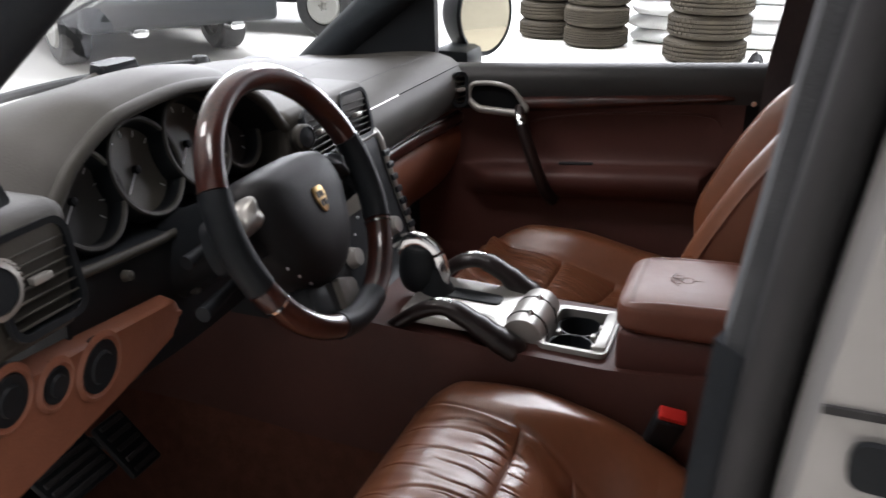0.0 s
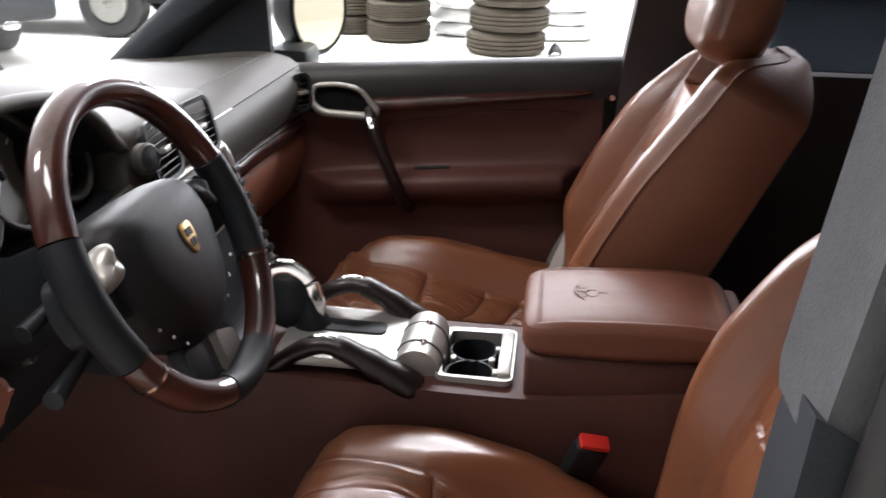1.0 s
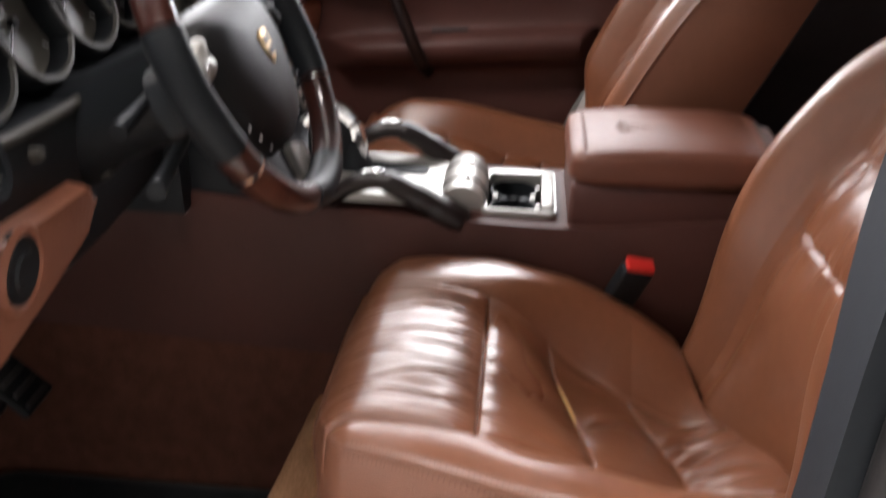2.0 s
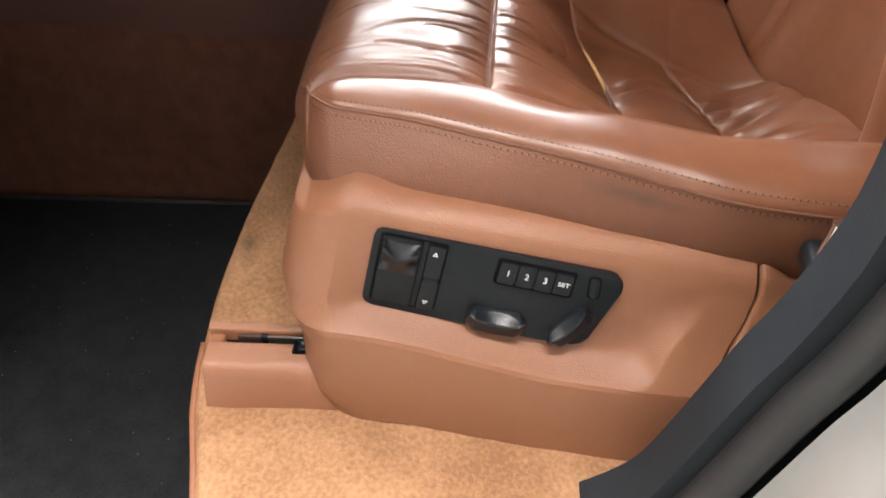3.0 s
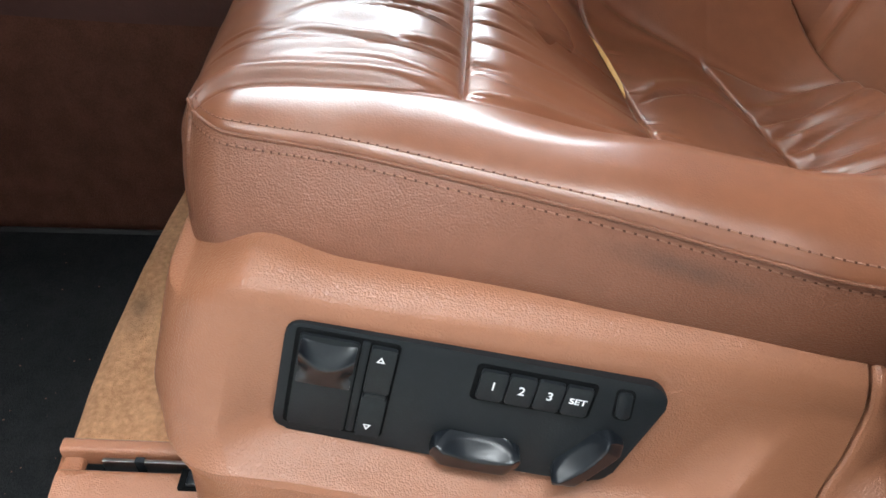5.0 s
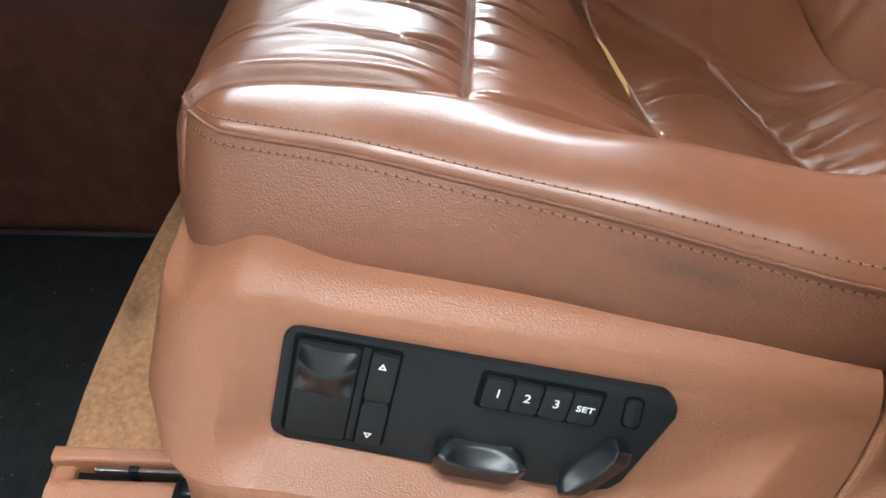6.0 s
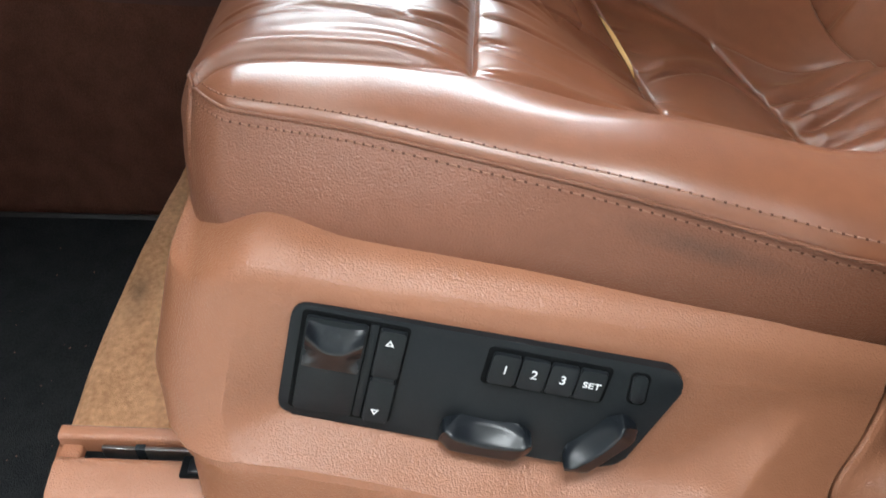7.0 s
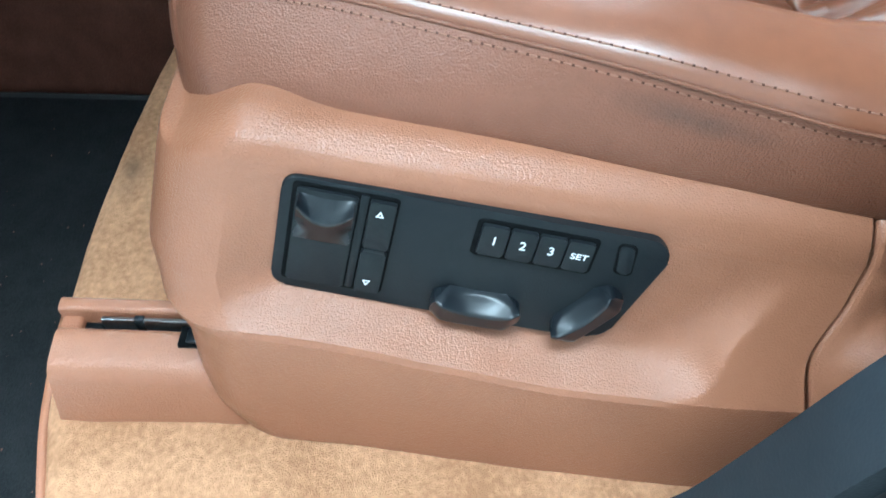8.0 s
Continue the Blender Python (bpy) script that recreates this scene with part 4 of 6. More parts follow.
    part("backrest_rear", grid(lambda u, v: back(u * half(run(v), u < 0) * 1.02, run(v), rear(run(v)) - 0.01 * (1 - u * u)), np.linspace(-1, 1, 12), np.linspace(0, 1, 14), flip=side > 0), BLACK, s, "", 0)
    bp = [back(u * half(run(v), u < 0), run(v), front(u * half(run(v), u < 0), run(v))) for u, v in brim]
    part("piping", tube(bp, 0.0022 if sink else 0.003, 8), LEATHER_GRAIN, s)
    if sink:
        verts, faces = [], []
        for l in np.arange(0.03, 0.53, 0.0085):
            o = -half(l, True) + 0.009
            for dl in (0.0, 0.0062):
                for do in (-0.0008, 0.0008):
                    verts.append(back(o + do, l + dl, front(o + do, l + dl) + 0.0008))
            k = len(verts) - 4
            faces.append((k, k + 1, k + 3, k + 2))
        part("stitching", (verts, faces), STITCH, s, "fine row of stitches", 0)["kind"] = "stuff"

    # headrest on two steel posts
    c = p0 + up * (length + 0.032) + fw * -0.010
    tip, out = np.array([-0.21, 0.978]), np.array([0.978, 0.21])

    def pillow(a, b):
        ca, sa, cb, sb = math.cos(a), math.sin(a), math.cos(b), math.sin(b)
        pw = lambda x, e: math.copysign(abs(x) ** e, x)
        o, l, h = 0.135 * pw(cb, 0.55) * pw(ca, 0.5), 0.095 * pw(sb, 0.6), 0.058 * pw(cb, 0.55) * pw(sa, 0.6)
        y, z = c + tip * l + out * (h + 0.015 * (o / 0.135) ** 2)
        return P(o, y, z)

    part("headrest", grid(pillow, np.linspace(0, 2 * math.pi, 48, endpoint=False), np.linspace(-math.pi / 2, math.pi / 2, 30), wrap_u=True, flip=side < 0), LEATHER, s, "smooth brown leather headrest", 0)
    for o in (-0.07, 0.07):
        a, b = p0 + up * (length - 0.05) + fw * -0.075, c + fw * -0.04
        part("post", tube([P(o, *a), P(o, *b)], 0.006, 10), CHROME, s, "steel headrest post")
    return s


driver = seat("driver_seat", -0.345, -1, 0.0, "brown leather driver's seat with creased cushion and side switches", True)
seat("passenger_seat", 0.375, 1, 0.115, "brown leather passenger seat with headrest", False, 0.035)

# ---- the driver seat's switches, rail and the floor beneath ----


def switch_panel(s):
    o = Vector((-0.615, 0.268, 0.747))
    u = Vector((-0.003, -0.193, -0.043)).normalized()
    v = Vector((-0.015, 0.016, -0.065))
    v = (v - u * v.dot(u)).normalized()
    w = -u.cross(v).normalized()  # points away from the seat

    def at(a, b, h=0.0):
        return o + (u * a + v * (b - 2.4) + w * (h - 3.0)) * 0.001

    def slab(name, outline, h0, h1, bevel, material, parent, label="", seg=2):
        m = Matrix((u * 0.001, -v * 0.001, w * 0.001)).transposed().to_4x4()
        m.translation = at(0, 0, h0)
        return part(name, prism([(a, -b) for a, b in outline][::-1], h1 - h0, m, bevel, seg), material, parent, label)

    def rect(a0, b0, a1, b1, r=1.5, skew=0.0):
        return [(p + (a0 + a1) / 2 + skew * (q / (b1 - b0)), q + (b0 + b1) / 2) for p, q in rounded(a1 - a0, b1 - b0, r)]

    plate = slab("switch_panel", soften([(-3, 1.8), (194, 0.5), (203, 10), (186, 73.5), (150, 76), (-3, 74)], 9, 6), -8, 3, 1.6, BLACK, s, "black seat switch panel", 3)
    slab("switch_surround", soften([(2.5, 4), (57, 4), (57, 68.5), (2.5, 68.5)], 3), 2.4, 3.4, 0.4, GAP, plate)
    # height pad: a waisted saddle on a flat paddle
    slab("pad_plate", rect(5, 6.5, 36, 67, 2), 3.2, 5.6, 0.8, BLACK, plate)

    def blunt(p, q, r):
        # the lower of two slopes, rounded over where they meet
        return min(p, q) - r * math.log(1 + math.exp(-abs(p - q) / r))

    def saddle(a, b):
        # a square pad: a scoop faces up from its top edge, falls over a bowed crest, and is hollowed at both sides
        t = (b + 1) / 2
        crest = 0.10 + 0.36 * (1 - a * a)
        peak = 14.0 - 1.2 * (1 - a * a)
        h = blunt(4.7 + (peak - 4.7) * (t / crest) ** 1.15, peak - (peak - 6.4) * (t - crest) / (1 - crest), 0.5)
        h -= 4.0 * math.exp(-(((abs(a) - 1.0) / 0.36) ** 2)) * math.exp(-(((t - 0.66) / 0.20) ** 2))
        if abs(a) > 0.985 or t > 0.985 or t < 0.012:
            h = 4.6
        return at(20.5 + a * 14.6, 8.0 + t * 29.5, max(h, 4.6))

    part("pad_saddle", grid(saddle, [-1, -0.988] + list(np.linspace(-0.98, 0.98, 44)) + [0.988, 1], [-1, -0.978] + list(np.linspace(-0.97, 0.965, 52)) + [0.972, 1], flip=True), SWITCH, plate, "scooped glossy black pad", 50)
    slab("spacer", rect(37, 5, 41, 67, 1), 3.2, 4.2, 0.4, BLACK, plate)
    for b0, b1 in ((6.5, 36.5), (38.5, 67)):
        slab("tilt_button", rect(42, b0, 55.5, b1, 1.5), 3.2, 6.4, 0.9, BLACK, plate)
    slab("tilt_bar", rect(43, 36.4, 54.5, 38.6, 1), 3.2, 6.8, 0.4, BLACK, plate)
    slab("button_well", rect(97.5, 5.8, 163, 30, 3), 2.6, 3.3, 0.3, GAP, plate)
    for k in range(4):
        slab("memory_button", rect(100.4 + 15.3 * k, 8.4, 114.6 + 15.3 * k, 27.3, 1.6), 2.8, 6.0, 0.9, BLACK, plate)
    slab("latch_well", rect(173.6, 5.6, 184.4, 26.4, 3.5, 3), 2.6, 3.25, 0.2, GAP, plate)
    slab("latch_button", rect(175, 7, 183, 25, 3, 3), 3, 4.4, 0.8, BLACK, plate)
    # rockers: blocks with a scooped upper facet that ends in a bowed crest
    for ca, cb, la, lb, turn in ((109, 65, 25, 12.5, 0), (170, 55.5, 22.5, 11.0, 57)):
        c, sn = math.cos(radians(turn)), math.sin(radians(turn))

        def rocker(a, b):
            mid = 1 - a * a
            t = (b + 1) / 2
            crest = 0.10 + 0.34 * mid
            peak = 18.5 - 4.0 * mid
            foot = 4.0 + 8.0 * (1 - mid) ** 1.5
            h = blunt(foot + (peak - foot) * (t / crest) ** 1.4, peak - (peak - 9.5) * (t - crest) / (1 - crest), 0.9)
            x, y = la * a * math.sqrt(1 - 0.36 * b**4), lb * b * math.sqrt(1 - 0.46 * a**4)
            rim = max(abs(a), abs(b))
            h -= 4.0 * step(rim, 0.62, 0.985) ** 2.2
            if rim > 0.99:
                h = 1.0
            return at(ca + x * c + y * sn, cb - x * sn + y * c, h)

        span = [-1, -0.992] + list(np.sin(np.linspace(-1, 1, 60) * 1.3) / math.sin(1.3) * 0.985) + [0.992, 1]
        part("rocker_switch", grid(rocker, span, span, flip=True), SWITCH, plate, "scooped glossy black rocker switch", 75)

    def word(text, a, b, size, wide=1.0):
        cu = bpy.data.curves.new("tmp", "FONT")
        cu.body, cu.size, cu.align_x, cu.align_y, cu.extrude, cu.offset = text, size, "CENTER", "CENTER", 0.1, 0.06
        ob = bpy.data.objects.new("tmp", cu)
        scene.collection.objects.link(ob)
        me = bpy.data.meshes.new_from_object(ob.evaluated_get(bpy.context.evaluated_depsgraph_get()))
        bpy.data.objects.remove(ob)
        m = Matrix((u * 0.001 * wide, -v * 0.001, w * 0.001)).transposed().to_4x4()
        m.translation = at(a, b, 6.12)
        me.transform(m)
        me.materials.clear()
        me.materials.append(MARK)
        mk = new("marking", me)
        mk.parent = plate
        mk["label"] = "white lettering " + text

    for k, text in enumerate("123"):
        word(text, 108 + 15.2 * k, 17.3, 7.6)
    word("SET", 153.8, 17.5, 5.2, 1.2)
    for b, d in ((13.8, -1), (59.2, 1)):
        tri = [at(47.9 + 2.6 * math.cos(radians(90 * d + k)), b + 2.6 * math.sin(radians(90 * d + k)), 6.6) for k in (0, 120, 240)]
        mid = sum(tri, Vector()) / 3
        ring = [mid + (p - mid) * 0.45 for p in tri]
        part("arrow", ([*tri, *ring], [(0, 1, 4, 3), (1, 2, 5, 4), (2, 0, 3, 5)]), MARK, plate, "white outlined arrow", 0)


switch_panel(driver)


def seat_floor():
    def brow(x):
        return along(x, [-0.80, -0.72, -0.65, -0.59, -0.50, -0.40, -0.26, -0.12], [0.405, 0.428, 0.448, 0.457, 0.463, 0.460, 0.450, 0.440])

    def carpet(u, v):
        x = -0.80 + 0.68 * u
        y = -0.45 + (0.45 + brow(x)) * v
        drop = 0.016 * (1 - math.sqrt(max(0.0, 1 - step(y, brow(x) - 0.020, brow(x)) ** 2))) + step(x, -0.76, -0.80) * 0.02
        return (x, y, floor_z(y) + 0.001 - drop + 0.0013 * noise.noise(Vector((x * 45, y * 45, 0.3))) + 0.004 * noise.noise(Vector((x * 6, y * 6, 2.3))))

    tagged(part("floor_step_carpet", grid(carpet, np.linspace(0, 1, 90), np.linspace(0, 1, 120)), CARPET, None, "", 0), "tan pile carpet on the raised step under the seat", "carpet", kind="structure")
    face = grid(lambda x, k: (x, brow(x) - 0.010 + 0.014 * k, 0.553 - 0.153 * k), np.linspace(-0.79, -0.13, 40), np.linspace(0, 1, 10), flip=True)
    ends = part("floor_step", face, CARPET, None)
    ends.modifiers.new("thick", "SOLIDIFY").thickness = 0.01
    tagged(ends, "carpeted step face above the footwell", "carpet", kind="structure")
    guard = grid(lambda x, k: (x, brow(x) - 0.004 + 0.034 * k * step(x, -0.58, -0.74) + 0.006 * k, 0.562 - 0.16 * k), np.linspace(-0.80, -0.58, 24), np.linspace(0, 1, 10), flip=True)
    guard = part("trim_step_guard", guard, TRIM)
    guard.modifiers.new("thick", "SOLIDIFY").thickness = 0.006
    tagged(guard, "brown plastic guard on the step's corner", "trim", kind="structure")
    mat = thing("floor_mat", (-0.45, 0.72, 0.40), "worn black floor mat with lint and crumbs in the footwell", "floor mat")
    outline = soften([(-0.70, 0.42), (-0.195, 0.42), (-0.195, 0.95), (-0.62, 0.98), (-0.71, 0.80)], 0.06, 6)
    part("mat_sheet", prism(outline, 0.012, Matrix.Translation((0, 0, 0.402)), 0.004, 2), MAT, mat, "worn black pile")
    part("edge_binding", tube([(x, y, 0.410) for x, y in outline], 0.006, 8, closed=True), RUBBER, mat)
    rnd = random.Random(4)
    verts, faces = [], []
    for _ in range(90):
        x, y, r = rnd.uniform(-0.66, -0.22), rnd.uniform(0.45, 0.92), rnd.uniform(0.0003, 0.0009)
        b = len(verts)
        for k in range(5):
            a = k * 1.2566 + rnd.random()
            verts.append((x + r * math.cos(a) * rnd.uniform(0.6, 1.6), y + r * math.sin(a), 0.4150))
        verts.append((x, y, 0.4150 + r * 0.6))
        faces += [(b + k, b + (k + 1) % 5, b + 5) for k in range(5)]
    part("crumbs", (verts, faces), STITCH, mat, "pale crumbs and lint", 0)["kind"] = "stuff"
    rail = thing("seat_rail", (-0.64, 0.35, 0.575), "terracotta seat rail cover with a steel rail in its slot", "seat rail")
    def run(name, outline, y0, y1, material, label="", bevel=0.0):
        bm = prism(outline, y1 - y0, axes((0, y1, 0), (1, 0, 0), (0, 0, 1)), bevel, 3)
        return part(name, bm, material, rail, label)

    run("cover", soften([(-0.621, 0.560), (-0.621, 0.6125), (-0.627, 0.6165), (-0.647, 0.6125), (-0.6535, 0.606), (-0.6685, 0.560)], 0.006, 4), 0.10, 0.429, TRIM, "", 0.006)
    run("back_plate", soften([(-0.602, 0.560), (-0.602, 0.6185), (-0.612, 0.6185), (-0.612, 0.560)], 0.003, 3), 0.10, 0.432, TRIM, "", 0.004)
    run("slot", [(-0.6115, 0.560), (-0.6115, 0.604), (-0.6215, 0.604), (-0.6215, 0.560)], 0.10, 0.421, GAP)
    run("end_cap", soften([(-0.604, 0.560), (-0.604, 0.611), (-0.650, 0.609), (-0.665, 0.560)], 0.004, 3), 0.418, 0.430, TRIM, "", 0.003)
    part("rail", box(-0.6165, -0.6135, 0.10, 0.405, 0.600, 0.6145, 0.001), STEEL, rail, "bright steel rail")
    part("rail_joint", box(-0.6170, -0.6130, 0.378, 0.384, 0.604, 0.6155, 0.0005), BLACK, rail)
    part("clip_bay", box(-0.6350, -0.6212, 0.305, 0.352, 0.600, 0.6180, 0.001), GAP, rail, "dark opening with black clips")
    for y in (0.311, 0.325, 0.339):
        part("clip", box(-0.6335, -0.6225, y, y + 0.008, 0.606, 0.6200, 0.0015), SWITCH, rail)
    # seat belt anchor behind the cover
    belt = thing("belt_anchor", (-0.63, -0.12, 0.60), "chrome-capped black belt anchor beside the seat", "seat belt")
    part("bracket", box(-0.650, -0.612, -0.15, -0.054, 0.728, 0.752, 0.008, 3), BLACK, belt)
    part("strap", box(-0.645, -0.617, -0.145, -0.115, 0.575, 0.735, 0.004, 2), BLACK, belt)
    part("pin", tube([(-0.634, -0.066, 0.750), (-0.634, -0.070, 0.782)], 0.006, 10), CHROME, belt, "bright steel pin")
    # pale thin wedge, slightly wavy, standing beside the passenger backrest
    tag = thing("pale_wedge", (0.524, 0.05, 0.75), "pale thin wedge beside the passenger backrest", "tag")
    leaf = prism(soften([(0.066, 0.750), (0.030, 0.852), (0.022, 0.800), (0.046, 0.750)], 0.006), 0.006, axes((0.524, 0, 0), (0, 1, 0), (0, 0, 1)), 0.002)
    for v in leaf.verts:
        v.co.x += 0.006 * math.sin(v.co.z * 60)
    part("wedge_sheet", leaf, PALE, tag)


seat_floor()


# ---- centre console ----


def console():
    c = thing("centre_console", (-0.015, 0.2, 0.40), "brown centre console with a silver top plate", "console", kind="")
    # flared tunnel sides, dark carpet below, leather above
    for sx, x_top, x_low in ((-1, -0.132, -0.180), (1, 0.102, 0.160)):
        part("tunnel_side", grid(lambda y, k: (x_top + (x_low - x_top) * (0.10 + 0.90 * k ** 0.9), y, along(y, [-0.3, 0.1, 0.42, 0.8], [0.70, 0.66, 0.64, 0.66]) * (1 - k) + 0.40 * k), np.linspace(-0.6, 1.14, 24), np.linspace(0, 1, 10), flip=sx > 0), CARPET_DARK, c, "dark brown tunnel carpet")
        part("side_panel", grid(lambda y, k: (x_top - sx * 0.012 * (1 - k) ** 5 + (x_low - x_top) * 0.10 * k, y, along(y, [-0.3, -0.15, 0.1, 0.42, 0.8], [0.885, 0.880, 0.857, 0.866, 0.90]) * (1 - k) + (along(y, [-0.3, 0.1, 0.42, 0.8], [0.70, 0.66, 0.64, 0.66]) - 0.01) * k), np.linspace(-0.5, 1.13, 50), np.linspace(0, 1, 14), flip=sx > 0), CONSOLE, c, "brown leather console side")
    deck = grid(lambda x, y: (x, y, along(y, [-0.3, -0.15, 0.1, 0.42, 0.8], [0.884, 0.879, 0.856, 0.865, 0.90]) - (0.06 if -0.083 < x < 0.048 and 0.115 < y < 0.20 else 0.0)), [-0.120, -0.10, -0.0835, -0.0825, -0.04, 0.0, 0.0475, 0.0485, 0.07, 0.090], list(np.linspace(-0.5, 0.1, 12)) + [0.1145, 0.1155, 0.15, 0.1995, 0.2005] + list(np.linspace(0.24, 0.8, 12)))
    part("deck", deck, CONSOLE, c)
    # silver plate with the gear gate
    gate = prism(soften([(-0.095, 0.262), (0.062, 0.262), (0.066, 0.43), (-0.10, 0.43)], 0.02), 0.010, axes((0, 0, 0.862), (1, 0, 0), (0, 1, 0.02)), 0.004, 3)
    part("gate_plate", gate, SILVER, c, "satin silver gear gate plate")
    part("gate_slot", prism(rounded(0.035, 0.12, 0.01), 0.003, axes((0.005, 0.35, 0.8785), (1, 0, 0), (0, 1, 0.02)), 0.001), BLACK, c)
    rim = prism(soften([(-0.098, 0.270), (-0.052, 0.282), (-0.052, 0.42), (-0.098, 0.43)], 0.02), 0.010, axes((0, 0, 0.866), (1, 0, 0), (0, 1, 0.02)), 0.004, 3)
    part("side_rim", rim, SILVER, c, "raised silver rim")
    # ribbed roller
    ribs = []
    for h in np.linspace(-0.062, 0.062, 63):
        ribs.append((0.031 + 0.003 * math.cos(h / 0.062 * 1.4) + (0.0004 if int(round((h + 0.062) * 500)) % 2 else 0), h))
    part("roller", lathe([(0.0, -0.064)] + ribs + [(0.0, 0.064)], (-0.018, 0.234, 0.862), (1, 0, 0), 36), SILVER, c, "ribbed silver roller")
    for x in (-0.052, 0.004):
        part("roller_stud", lathe([(0, 0.008), (0.004, 0.007), (0.006, 0.0)], (x, 0.228, 0.893), (0, -0.1, 1), 14), CHROME, c)
        part("roller_band", lathe([(0.0335, -0.002), (0.0355, 0), (0.0335, 0.002)], (x, 0.234, 0.862), (1, 0, 0), 36), RUBBER, c)
    # cup holder
    hole = soften([(-0.083, 0.115), (0.048, 0.115), (0.046, 0.200), (-0.081, 0.200)], 0.012)
    outer = soften([(-0.094, 0.103), (0.060, 0.103), (0.056, 0.208), (-0.090, 0.208)], 0.015)
    verts = [(x, y, 0.857) for x, y in outer] + [(x * 0.99, y, 0.865) for x, y in outer] + [(x, y, 0.864) for x, y in hole] + [(x, y, 0.80) for x, y in hole]
    n = len(hole)
    faces = [(r * n + i, r * n + (i + 1) % n, (r + 1) * n + (i + 1) % n, (r + 1) * n + i) for r in range(3) for i in range(n)]
    part("cup_frame", (verts, faces), SILVER, c, "satin silver cup holder frame")
    part("cup_bay", box(-0.084, 0.049, 0.114, 0.201, 0.79, 0.80), BLACK, c)
    for x in (-0.050, 0.015):
        part("cup_well", lathe([(0.0, 0.0), (0.030, 0.0), (0.032, 0.050), (0.035, 0.050), (0.035, 0.0)], (x, 0.163, 0.801), (0, 0, 1), 28), BLACK, c, "round black cup well")
    for x, y in ((-0.0175, 0.135), (-0.0175, 0.19), (-0.05, 0.128), (0.016, 0.128)):
        part("cup_clip", box(x - 0.007, x + 0.007, y - 0.004, y + 0.004, 0.838, 0.856, 0.002), SILVER, c, "small silver cup clip")
    part("cup_shutter", box(-0.080, 0.045, 0.106, 0.124, 0.858, 0.870, 0.003), SILVER, c, "silver cup holder shutter")
    # twin grab handles
    for x, lift in ((-0.100, 0.0), (0.070, 0.012)):
        arc = spline([(x, 0.50, 0.81), (x, 0.445, 0.850), (x, 0.395, 0.889 + lift), (x, 0.362, 0.904 + lift), (x, 0.338, 0.903 + lift), (x, 0.312, 0.892 + lift), (x, 0.270, 0.869 + lift * 0.6), (x, 0.238, 0.851), (x, 0.226, 0.845)], 40)
        part("grab_handle", tube(arc, [0.011] * 6 + [0.012] * 8 + [0.013] * 8 + [0.0155] * 6 + [0.018] * 4 + [0.020] * 4 + [0.020, 0.020, 0.018, 0.012], 16, flat=1.25, up=(1, 0, 0)), PIANO, c, "glossy dark lacquered grab handle")
        part("handle_cap", tube([(p[0], p[1], p[2] + 0.0105) for p in arc[15:23]], [0.002, 0.0045, 0.005, 0.005, 0.005, 0.005, 0.0045, 0.002], 10), CHROME, c, "short chrome cap on the handle's crest")
    # gear lever
    lv = thing("gear_lever", (0.0, 0.40, 0.87), "black gear lever with a bright chrome arc", "gear lever")
    part("gaiter", lathe([(0.030, 0.0), (0.026, 0.015), (0.017, 0.03), (0.013, 0.05)], (0.005, 0.40, 0.872), (0, 0.15, 1), 24), BLACK, lv)
    def knob(p, q):
        pw = lambda x, e: math.copysign(abs(x) ** e, x)
        return (0.003 + 0.022 * pw(math.cos(q), 0.7) * math.cos(p), 0.434 + 0.034 * pw(math.cos(q), 0.7) * math.sin(p), 0.915 + 0.042 * pw(math.sin(q), 0.8))

    part("knob", grid(knob, np.linspace(0, 2 * math.pi, 32, endpoint=False), np.linspace(-math.pi / 2, math.pi / 2, 18), wrap_u=True), BLACK, lv, "black leather knob", 0)
    part("chrome_arc", tube(spline([(0.003, 0.472, 0.944), (0.003, 0.452, 0.960), (0.003, 0.430, 0.9635), (0.003, 0.408, 0.950), (0.003, 0.396, 0.920), (0.003, 0.396, 0.876)], 30), 0.0062, 12, flat=2.6, up=(0, 0.5, 1)), CHROME, lv, "bright chrome arc")
    # padded box with lid
    b = thing("armrest_box", (-0.015, -0.04, 0.87), "brown leather armrest box with a padded embossed lid", "armrest")
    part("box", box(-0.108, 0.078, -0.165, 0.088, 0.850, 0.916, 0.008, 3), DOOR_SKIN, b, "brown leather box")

    def lid(a, bb):
        pw = lambda x, e: math.copysign(abs(x) ** e, x)
        ca, sa, cb, sb = math.cos(a), math.sin(a), math.cos(bb), math.sin(bb)
        x, y = -0.015 + 0.099 * pw(cb, 0.28) * pw(ca, 0.25), -0.043 + 0.137 * pw(cb, 0.28) * pw(sa, 0.25)
        z = 0.936 + 0.024 * pw(sb, 0.45)
        if sb > 0.3:
            z += 0.006 * (1 - ((x + 0.015) / 0.1) ** 2) - 0.0035 * step(0.088 - abs(x + 0.015), 0.0, 0.006) * step(0.12 - abs(y + 0.043), 0, 0.01)
        return (x, y, z + (0.010 * (1 - ((y + 0.043) / 0.137) ** 2) if sb > 0 else 0.0) + 0.006 * step(y, 0.0, -0.17))

    part("lid", grid(lid, np.linspace(0, 2 * math.pi, 120, endpoint=False), np.linspace(-math.pi / 2, math.pi / 2, 50), wrap_u=True), LID, b, "padded leather lid with an embossed crest", 0)
    def crest(points, r, closed=True):
        # raised lines pressed into the lid
        line = soften(points, 0.006, 4) if closed else points
        pts = [(-0.022 + 1.15 * v, 0.004 + 1.15 * u, 0.9692 + 0.0030 * (1 - ((u - 0.04) / 0.137) ** 2) - 0.004 * abs(v) / 0.03) for u, v in line]
        part("embossing", tube(pts, r, 8, closed=closed, flat=0.7), LID, b)

